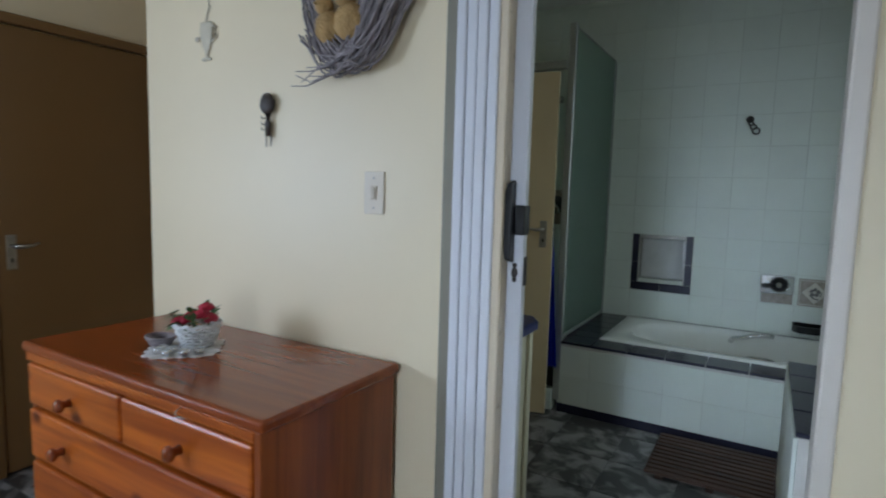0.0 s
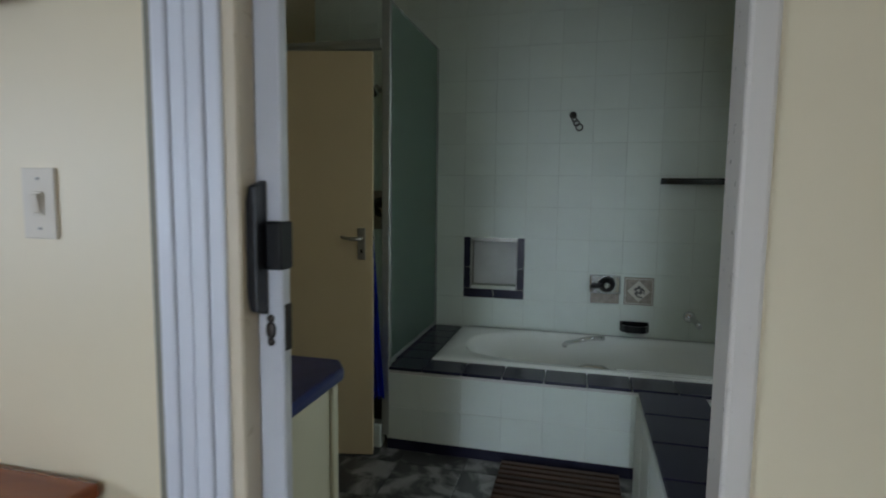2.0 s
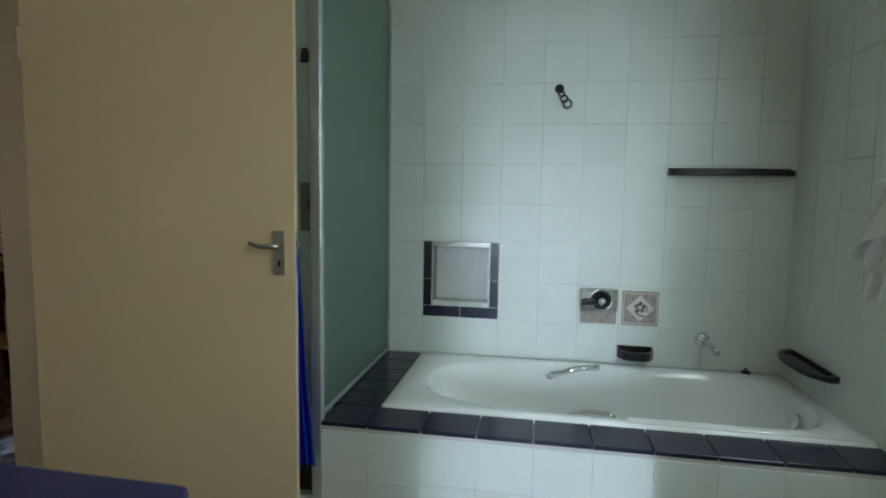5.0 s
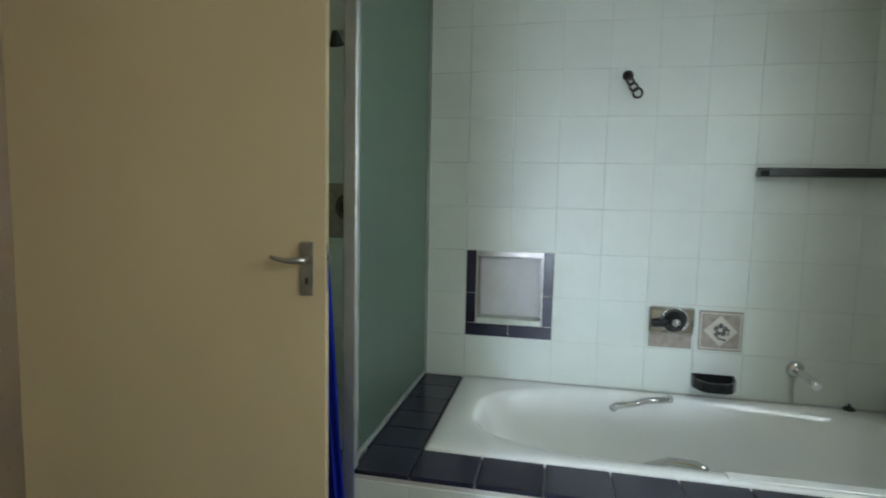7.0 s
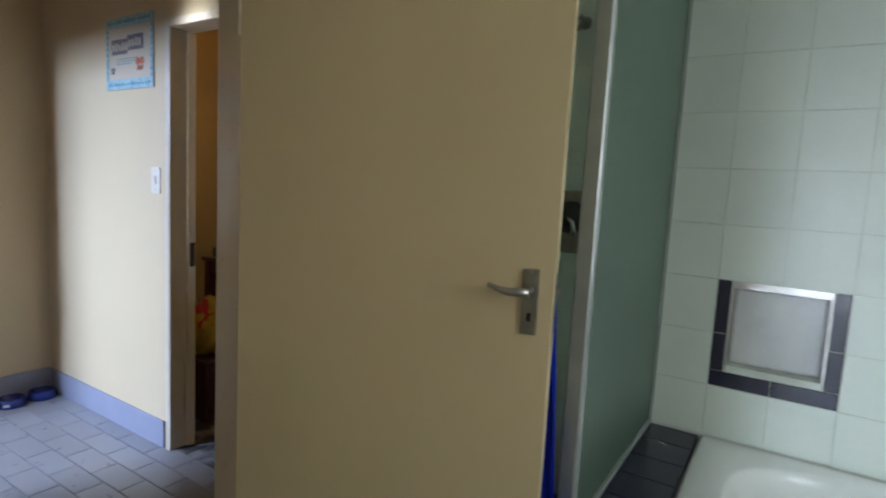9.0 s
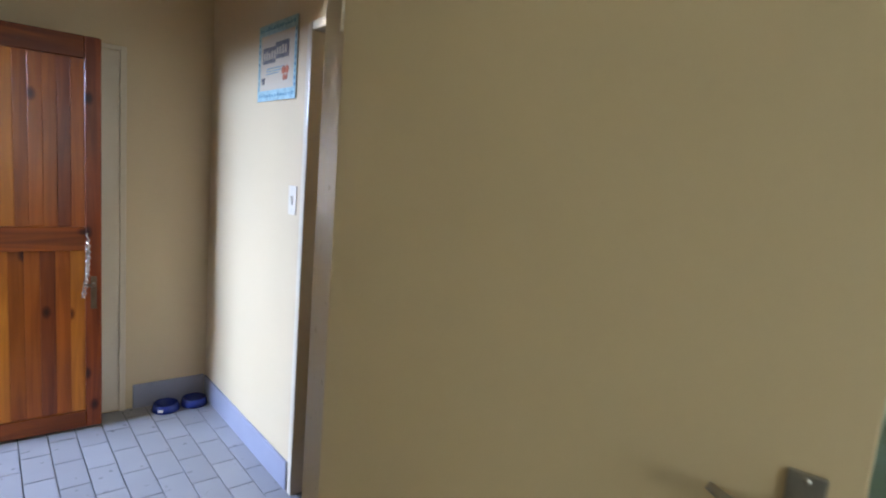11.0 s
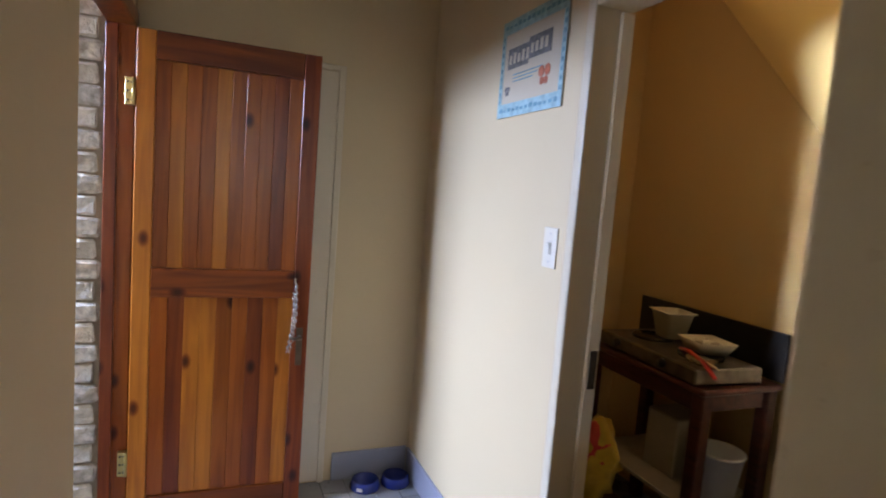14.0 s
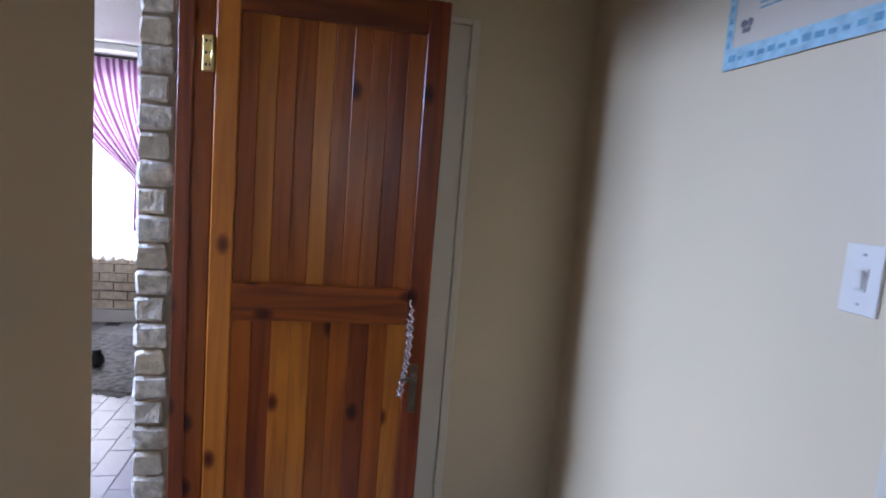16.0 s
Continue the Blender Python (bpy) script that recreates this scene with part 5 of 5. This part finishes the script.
# ---- closet things ----
def work_table():
    x0, x1, y0, y1, z = -3.10, -2.40, 3.53, 3.94, 0.84
    t = thing("small_table", "dark red-brown wooden table with a lower shelf", "table", pose(x0, y0, 0))
    W, D = x1 - x0, y1 - y0
    part("tabletop", nb(-0.015, W + 0.015, -0.015, D, z - 0.025, z, bevel=0.006), TABLEWOOD, t)
    for x in (0.0, W - 0.055):
        for y in (0.0, D - 0.06):
            part("leg", nb(x, x + 0.055, y, y + 0.055, 0, z - 0.0252, bevel=0.005), TABLEWOOD, t)
    part("apron", nb(0.055, W - 0.055, 0.01, 0.03, z - 0.10, z - 0.0253, bevel=0.002), TABLEWOOD, t)
    part("apron", nb(W - 0.04, W - 0.02, 0.055, D - 0.06, z - 0.10, z - 0.0253, bevel=0.002), TABLEWOOD, t)
    part("shelf", nb(0.0555, W - 0.0555, 0.02, D - 0.02, 0.33, 0.35, bevel=0.002), CARDBOARD, t, "pale board shelf")
    part("stretcher", nb(W - 0.045, W - 0.015, 0.055, D - 0.06, 0.30, 0.345, bevel=0.002), TABLEWOOD, t)
    return t


work_table()
t = thing("splash_panel", "black panel standing behind the hot plate", "panel", pose(-2.80, 3.955, 0.84))
part("board", nb(-0.43, 0.40, -0.006, 0.008, 0, 0.20, bevel=0.002), BLACKBOARD, t)
t = thing("hot_plate", "steel two-plate stove on the table", "stove", pose(-2.72, 3.66, 0.84, 0, 0, -4))
part("body", nb(-0.32, 0.30, -0.13, 0.20, 0.006, 0.068, bevel=0.006), STOVESTEEL, t)
for x in (-0.16, 0.14):
    bm = bmesh.new()
    lathe(bm, [(0.09, 0.0685), (0.09, 0.078), (0.08, 0.082), (0, 0.082)], pose(x, 0.04, 0), 24)
    part("plate", bm, BLACKCERAMIC, t)
    bm = bmesh.new()
    lathe(bm, [(0.020, 0), (0.018, 0.016), (0, 0.017)], pose(x - 0.02, -0.13, 0.04, 90, 0, 0), 14)
    part("knob", bm, BLACKPLASTIC, t)
t = thing("white_bowl", "white square plastic bowl on the hot plate", "bowl", pose(-2.83, 3.77, 0.923))
bm = bmesh.new()
for prof in ([(0.07, 0), (0.10, 0.115), (0.108, 0.118), (0.104, 0.122), (0.093, 0.116), (0.064, 0.008), (0, 0.008)],):
    lathe(bm, prof, Matrix.Rotation(radians(35), 4, "Z"), 4)
bmesh.ops.bevel(bm, geom=[e for e in bm.edges if abs(e.verts[0].co.z - e.verts[1].co.z) > 0.05], offset=0.02, segments=3, affect="EDGES", profile=0.5)
part("dish", bm, WHITECHINA, t)
t = thing("foam_tray", "cream foam tray holding scraps on the hot plate", "tray", pose(-2.60, 3.74, 0.923, 0, 0, -12))
bm = bmesh.new()
lathe(bm, [(0.075, 0), (0.105, 0.05), (0.108, 0.05), (0.078, 0.006), (0, 0.006)], Matrix.Rotation(radians(45), 4, "Z") @ Matrix.Diagonal((1.1, 1.1, 1, 1)), 4)
part("tray", bm, WHITECHINA, t)
for i in range(4):
    bm = bmesh.new()
    ball(bm, (-0.04 + 0.027 * i, 0.01 * (i % 2), 0.035), 0.028, (1, 0.8, 0.7), 0.5, 2)
    part("scrap", bm, CARDBOARD if i % 2 else WHITECHINA, t)
t = thing("red_tongs", "red plastic handle lying over the hot plate", "utensil", pose(-2.55, 3.60, 0.912))
bm = bmesh.new()
tube(bm, [(-0.10, 0.05, 0.012), (0.0, 0.0, 0.03), (0.10, -0.03, 0.012), (0.17, -0.05, -0.02)], [0.007, 0.008, 0.009, 0.008], 8)
part("handle", bm, REDPLASTIC, t)
t = thing("crumpled_foil", "crumpled pale foil at the table's edge", "foil", pose(-2.52, 3.60, 0.908))
bm = bmesh.new()
ball(bm, (0.03, 0.0, 0.012), 0.05, (1.4, 0.7, 0.34), 0.7, 3)
part("sheet", bm, CHROME, t)
t = thing("white_bucket", "white plastic tub on the table's lower shelf", "bucket", pose(-2.46, 3.72, 0.351))
bm = bmesh.new()
lathe(bm, [(0.07, 0), (0.095, 0.20), (0.10, 0.20), (0.10, 0.21), (0.088, 0.21), (0.065, 0.008), (0, 0.008)], sides=22)
part("tub", bm, WHITEPAINT, t)
t = thing("storage_box", "pale carton on the table's lower shelf", "box", pose(-2.72, 3.74, 0.351))
part("carton", nb(-0.09, 0.09, -0.07, 0.10, 0, 0.26, bevel=0.006), CARDBOARD, t)
t = thing("dark_crate", "dark red plastic crate on the closet floor", "crate", pose(-2.585, 3.22, 0.0))
part("side", nb(-0.14, 0.14, -0.12, -0.108, 0, 0.34, bevel=0.003), TABLEWOOD, t)
part("side", nb(-0.14, 0.14, 0.108, 0.12, 0, 0.34, bevel=0.003), TABLEWOOD, t)
part("end", nb(-0.14, -0.128, -0.1078, 0.1078, 0, 0.34, bevel=0.003), TABLEWOOD, t)
part("end", nb(0.128, 0.14, -0.1078, 0.1078, 0, 0.34, bevel=0.003), TABLEWOOD, t)
part("lid", nb(-0.145, 0.145, -0.125, 0.125, 0.3405, 0.352, bevel=0.004), TABLEWOOD, t)
t = thing("carrier_bag", "red and yellow plastic bag lying on the dark crate", "bag", pose(-2.60, 3.20, 0.353))
bm = bmesh.new()
ball(bm, (0.02, 0, 0.15), 0.12, (0.75, 0.7, 1.45), 0.55, 3)
for v in bm.verts:
    v.co.z = max(0.001, v.co.z)
part("sack", bm, YELLOWPLASTIC, t)
bm = bmesh.new()
ball(bm, (0.035, -0.03, 0.22), 0.075, (0.7, 0.75, 1.3), 0.6, 3)
part("red_print", bm, REDPLASTIC, t, "crumpled red printed flap")

# glowing body added for the closet fill, kept out of view
glow = bpy.data.materials.new("fill_bulb_glow")
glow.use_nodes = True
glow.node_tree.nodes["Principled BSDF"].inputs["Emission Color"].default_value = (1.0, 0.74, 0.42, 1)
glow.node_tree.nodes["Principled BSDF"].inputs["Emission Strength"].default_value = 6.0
t = thing("pendant_bulb", "unseen warm bulb on a cord, added to brighten the closet", "lamp", pose(-2.45, 3.06, 2.245))
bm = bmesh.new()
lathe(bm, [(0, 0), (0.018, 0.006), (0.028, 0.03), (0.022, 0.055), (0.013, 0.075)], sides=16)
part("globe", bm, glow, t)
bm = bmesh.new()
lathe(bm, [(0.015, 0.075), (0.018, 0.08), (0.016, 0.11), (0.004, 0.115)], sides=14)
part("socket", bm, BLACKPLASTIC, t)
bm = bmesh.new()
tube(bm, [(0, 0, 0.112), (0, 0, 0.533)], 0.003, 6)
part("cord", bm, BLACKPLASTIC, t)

# ---- lounge things ----
cur = thing("lounge_curtain", "striped purple sheer curtain tied back", "curtain")
part("panel", drape((-6.88, -0.02, 2.30), 1.05, 1.45, 7, 0.035, "y", waist=(0.98, 0.16, 0.34)), PURPLE, cur)
rod = thing("lounge_curtain_rod", "dark curtain rod over the lounge window", "curtain rod")
bm = bmesh.new()
tube(bm, [(-6.88, -0.63, 2.315), (-6.88, 0.62, 2.315)], 0.014, 10)
part("rod", bm, DARKMETAL, rod)
for y in (-0.6, 0.55):
    part("bracket", nb(-7.0, -6.88, y, y + 0.02, 2.30, 2.33), DARKMETAL, rod)
cur = thing("lace_curtain", "white lace net curtain over the lounge window", "curtain")
part("net", drape((-6.94, -0.05, 2.26), 1.15, 1.68, 15, 0.02, "y"), LACE, cur)
rug = thing("pebble_rug", "grey pebble-patterned rug with a pale fringe", "rug", pose(-6.05, 0.15, 0, 0, 0, -14))
part("mat", nb(-0.5, 0.62, -0.68, 0.75, 0.0005, 0.014, bevel=0.003), RUG, rug)
rng = random.Random(5)
bm = bmesh.new()
for i in range(90):
    y = -0.67 + i * 1.41 / 90
    tube(bm, [(0.61, y, 0.008), (0.66 + rng.uniform(0, 0.03), y + rng.uniform(-0.01, 0.01), 0.005)], 0.005, 4)
part("fringe", bm, CROCHET, rug)
ft = thing("furniture_foot", "dark turned furniture foot on the lounge floor", "foot", pose(-5.75, 0.36, 0.014))
bm = bmesh.new()
lathe(bm, [(0.03, 0), (0.05, 0.03), (0.045, 0.07), (0.025, 0.10), (0.03, 0.12), (0, 0.12)], sides=18)
part("foot", bm, BLACKPLASTIC, ft)

# ---- pieces: tiles, bricks ----
cache = {}
tilt = random.Random(21)


def piece(name, size, material, parent, at, bevel=0.0016, rough=None):
    """One tile or brick of that size round its middle; alike ones share their mesh."""
    key = (name, tuple(round(s, 3) for s in size), material.name, rough)
    if key not in cache:
        a, b, c = (s / 2 for s in size)
        bm = nb(-a, a, -b, b, -c, c, bevel=bevel)
        if rough is not None:
            rng = random.Random(rough)
            for v in bm.verts:
                v.co += Vector((rng.uniform(-1, 1), rng.uniform(-1, 1), rng.uniform(-1, 1))) * 0.004
        cache[key] = mesh_of(name, bm, material)
    ob = new(name, cache[key])
    ob.parent = parent
    ob.location = at
    if name == 'tile':
        ob.rotation_euler = [radians(tilt.uniform(-0.40, 0.40)) for _ in range(3)]
    return ob


P, G, Z0 = 0.2075, 0.0022, 0.684
cuts_z = [RIM + 0.012] + [Z0 + k * P for k in range(0, 11)]
cuts_z = [z for z in cuts_z if z < H] + [H]
north = bpy.data.objects["wall_bath_north"]
xs = [-1.10] + [k * P for k in range(-5, 9)] + [1.845]
for i in range(len(xs) - 1):
    zz = cuts_z if xs[i] > -0.25 else [FB, 0.268, 0.476] + cuts_z[1:]
    for j in range(len(zz) - 1):
        x0, x1, z0, z1 = xs[i] + G / 2, xs[i + 1] - G / 2, zz[j] + G / 2, zz[j + 1] - G / 2
        cx, cz = (x0 + x1) / 2, (z0 + z1) / 2
        if -0.01 < cx < 2 * P + 0.01 and Z0 - 0.01 < cz < Z0 + 2 * P:
            continue
        deco = 0.68 < cz < 0.90 and 4 * P < cx < 6 * P
        piece("tile", (x1 - x0, 0.011, z1 - z0), TILE, north, (cx, 3.6105, cz))
        if deco:
            piece("patterned_tile", (0.180, 0.006, 0.178), DECOTILE, north, (cx + 0.004, 3.6027, cz - 0.006))
# dark tiles round the niche
for x0, x1, z0, z1 in ((0.002, 0.048, Z0 + P + 0.001, Z0 + 2 * P - 0.002), (0.002, 0.048, Z0 + 0.062, Z0 + P - 0.001), (2 * P - 0.048, 2 * P - 0.002, Z0 + P + 0.001, Z0 + 2 * P - 0.002), (2 * P - 0.048, 2 * P - 0.002, Z0 + 0.062, Z0 + P - 0.001), (0.002, P - 0.001, Z0 + 0.001, Z0 + 0.060), (P + 0.001, 2 * P - 0.002, Z0 + 0.001, Z0 + 0.060)):
    piece("dark_tile", (x1 - x0, 0.012, z1 - z0), DARKTILE, north, ((x0 + x1) / 2, 3.610, (z0 + z1) / 2))
# pale diamond on the patterned tile
t = tagged(thing("tile_pattern", "pale diamond flower pattern on a taupe tile", "tile pattern", pose(5.5 * P + 0.004, 3.5985, Z0 + 0.098)), kind="structure")
bm = bmesh.new()
for r0, r1 in ((0.070, 0.0),):
    a = [bm.verts.new((r0 * x, 0, r0 * z)) for x, z in ((1, 0), (0, 1), (-1, 0), (0, -1))]
    b = [bm.verts.new((v.co.x, 0.002, v.co.z)) for v in a]
    bm.faces.new(a)
    for k in range(4):
        bm.faces.new((a[k], b[k], b[(k + 1) % 4], a[(k + 1) % 4]))
part("diamond", bm, DECO_LIGHT, t)
for a in ((-0.084, 0.084, 0.076, 0.081), (-0.084, 0.084, -0.081, -0.076), (-0.084, -0.079, -0.076, 0.076), (0.079, 0.084, -0.076, 0.076)):
    part("border_line", nb(a[0], a[1], 0.0, 0.002, a[2], a[3]), DECO_LIGHT, t)
bm = bmesh.new()
for k in range(5):
    a = k * math.tau / 5 + 0.3
    ball(bm, (0.019 * math.cos(a), -0.0005, 0.006 + 0.019 * math.sin(a)), 0.013, (1, 0.1, 1), 0.2, 1)
tube(bm, [(-0.026, -0.0008, -0.012), (-0.006, -0.001, -0.034), (0.022, -0.0008, -0.040)], 0.0045, 5)
tube(bm, [(0.020, -0.0008, 0.020), (0.034, -0.001, 0.004), (0.030, -0.0008, -0.016)], 0.004, 5)
part("flower", bm, PRINTGREY, t)

east = bpy.data.objects["wall_bath_east"]
ys = [3.604 - k * P for k in range(0, 14)]
zz = [FB, 0.268, 0.476] + cuts_z[1:]
for i in range(len(ys) - 1):
    for j in range(len(zz) - 1):
        y0, y1, z0, z1 = ys[i + 1] + G / 2, ys[i] - G / 2, zz[j] + G / 2, zz[j + 1] - G / 2
        if y0 < 0.9:
            continue
        if y1 > 1.50 and y0 < 2.70 and z1 > 1.19 and z0 < 2.15:
            if z0 < 1.19:
                z1 = 1.19
            elif y0 < 2.70 < y1:
                y0 = 2.705
            else:
                continue
            if z1 - z0 < 0.02 or y1 - y0 < 0.02:
                continue
        piece("tile", (0.011, y1 - y0, z1 - z0), TILE, east, (1.8405, (y0 + y1) / 2, (z0 + z1) / 2))

bw = bpy.data.objects["bath_wall"]
fx = [-0.19, 0.0] + [k * P for k in range(1, 9)] + [1.84]
for i in range(len(fx) - 1):
    for z0, z1 in ((FB + 0.056, 0.262), (0.265, 0.4435)):
        piece("tile", (fx[i + 1] - fx[i] - G, 0.011, z1 - z0), TILE, bw, ((fx[i] + fx[i + 1]) / 2, 2.6068, (z0 + z1) / 2))
    piece("dark_tile", (fx[i + 1] - fx[i] - 0.006, 0.186, 0.016), DARKTILE, bw, ((fx[i] + fx[i + 1]) / 2, 2.694, 0.467))
setting("ledge_bed", nb(-0.19, 1.84, 2.603, 2.787, 0.4445, 0.4585), GROUT_WHITE, "pale grout bed under the ledge tiles", "ledge")
lw = bpy.data.objects["bath_ledge_left"]
for k in range(5):
    y0, y1 = 2.792 + k * 0.163, 2.792 + (k + 1) * 0.163 - 0.005
    piece("dark_tile", (0.198, y1 - y0, 0.024), DARKTILE, lw, (-0.108, (y0 + y1) / 2, 0.463))
for k in range(4):
    y0, y1 = HW[2] + k * 0.169 + 0.003, HW[2] + (k + 1) * 0.169 - 0.003
    piece("dark_tile", (HW[1] - HW[0] + 0.012, y1 - y0, 0.012), DARKTILE, half, ((HW[0] + HW[1]) / 2, (y0 + y1) / 2, HW[4] + 0.0062))
    for z0, z1, m in ((FB, 0.20, DARKTILE), (0.203, 0.405, DARKTILE), (0.408, 0.607, TILE), (0.61, 0.81, TILE)):
        piece("tile" if m is TILE else "dark_tile", (0.010, y1 - y0 + 0.003, z1 - z0), m, half, (HW[0] - 0.0055, (y0 + y1) / 2, (z0 + z1) / 2))
        piece("tile" if m is TILE else "dark_tile", (0.010, y1 - y0 + 0.003, z1 - z0), m, half, (HW[1] + 0.0055, (y0 + y1) / 2, (z0 + z1) / 2))
for z0, z1, m in ((FB, 0.20, DARKTILE), (0.203, 0.405, DARKTILE), (0.408, 0.607, TILE), (0.61, 0.81, TILE)):
    piece("tile" if m is TILE else "dark_tile", (HW[1] - HW[0], 0.010, z1 - z0), m, half, ((HW[0] + HW[1]) / 2, HW[3] + 0.0055, (z0 + z1) / 2))

# floor tiles
F = 0.333
for i in range(9):
    for j in range(9):
        x, y = -1.08 + (i + 0.5) * F, 0.80 + (j + 0.5) * F
        if x < 1.8 and y < 2.75:
            piece("floor_tile", (F - 0.005, F - 0.005, 0.012), FLOORBATH, floor_bath, (x, y, FB - 0.006), 0.0015)
FL, FW = 0.245, 0.122
for j in range(11):
    y = 1.49 + (j + 0.5) * FW
    if y > 2.80:
        continue
    for i in range(-1, 11):
        x = -3.595 + (i + 0.5) * FL + (FL / 2 if j % 2 else 0)
        x0, x1 = max(-3.595, x - FL / 2 + 0.0025), min(-1.2, x + FL / 2 - 0.0025)
        if x1 - x0 > 0.02:
            piece("floor_tile", (x1 - x0, FW - 0.005, 0.012), FLOORHALL, floor_hall, ((x0 + x1) / 2, y, -0.006), 0.0015)
bm = bmesh.new()
for i in range(18):
    for j in range(34):
        x, y = -6.98 + (i + 0.5) * FL + (FL / 2 if j % 2 else 0), -2.8 + (j + 0.5) * FW
        if -0.58 < y < 1.28:
            box(bm, x - FL / 2 + 0.0025, x + FL / 2 - 0.0025, y - FW / 2 + 0.0025, y + FW / 2 - 0.0025, -0.012, 0.0)
tagged(part("lounge_floor_tiles", bm, FLOORHALL, floor_hall), kind="stuff")
for j in range(4):
    for i in range(-1, 7):
        x = -3.54 + (i + 0.5) * 0.333
        piece("floor_tile", (0.328, 0.328, 0.012), FLOORBATH, floor_hall, (x, 2.965 + j * 0.333, -0.008), 0.0015) if x < -1.4 else None
for i in range(8):
    for j in range(6):
        x, y = -2.08 + (i + 0.5) * F, -0.9 + (j + 0.5) * F
        if (y < 0.7 or x < -1.35) and y < 1.28:
            piece("floor_tile", (F - 0.005, F - 0.005, 0.012), FLOORBATH, floor_bedroom if y < 0.75 else floor_passage, (x, y, -0.005), 0.0015)

# bricks of the lounge doorway's end and the lounge wall
sw = bpy.data.objects["wall_hall_south_west"]
C = 0.0855
for k in range(25):
    z = 0.012 + (k + 0.5) * C
    if k % 2:
        piece("brick", (0.10, 0.090, 0.073), BRICK, sw, (-3.515, 1.334, z), 0.008, 10 + k % 4)
    else:
        piece("brick", (0.10, 0.104, 0.075), BRICKROUGH, sw, (-3.512, 1.341, z), 0.010, 20 + k % 5)
rng = random.Random(8)
bm = bmesh.new()
for k in range(6):
    z = 0.13 + (k + 0.5) * 0.0815
    for i in range(8):
        y = -0.64 + (i + (0.5 if k % 2 else 0)) * 0.232
        if y < 1.15:
            d = rng.uniform(0.004, 0.016)
            box(bm, -7.0, -6.975 + d, y, y + 0.222, z - 0.036, z + 0.036)
tagged(part("dado_bricks", bm, BRICK, bpy.data.objects["wall_lounge_west"]), kind="stuff")
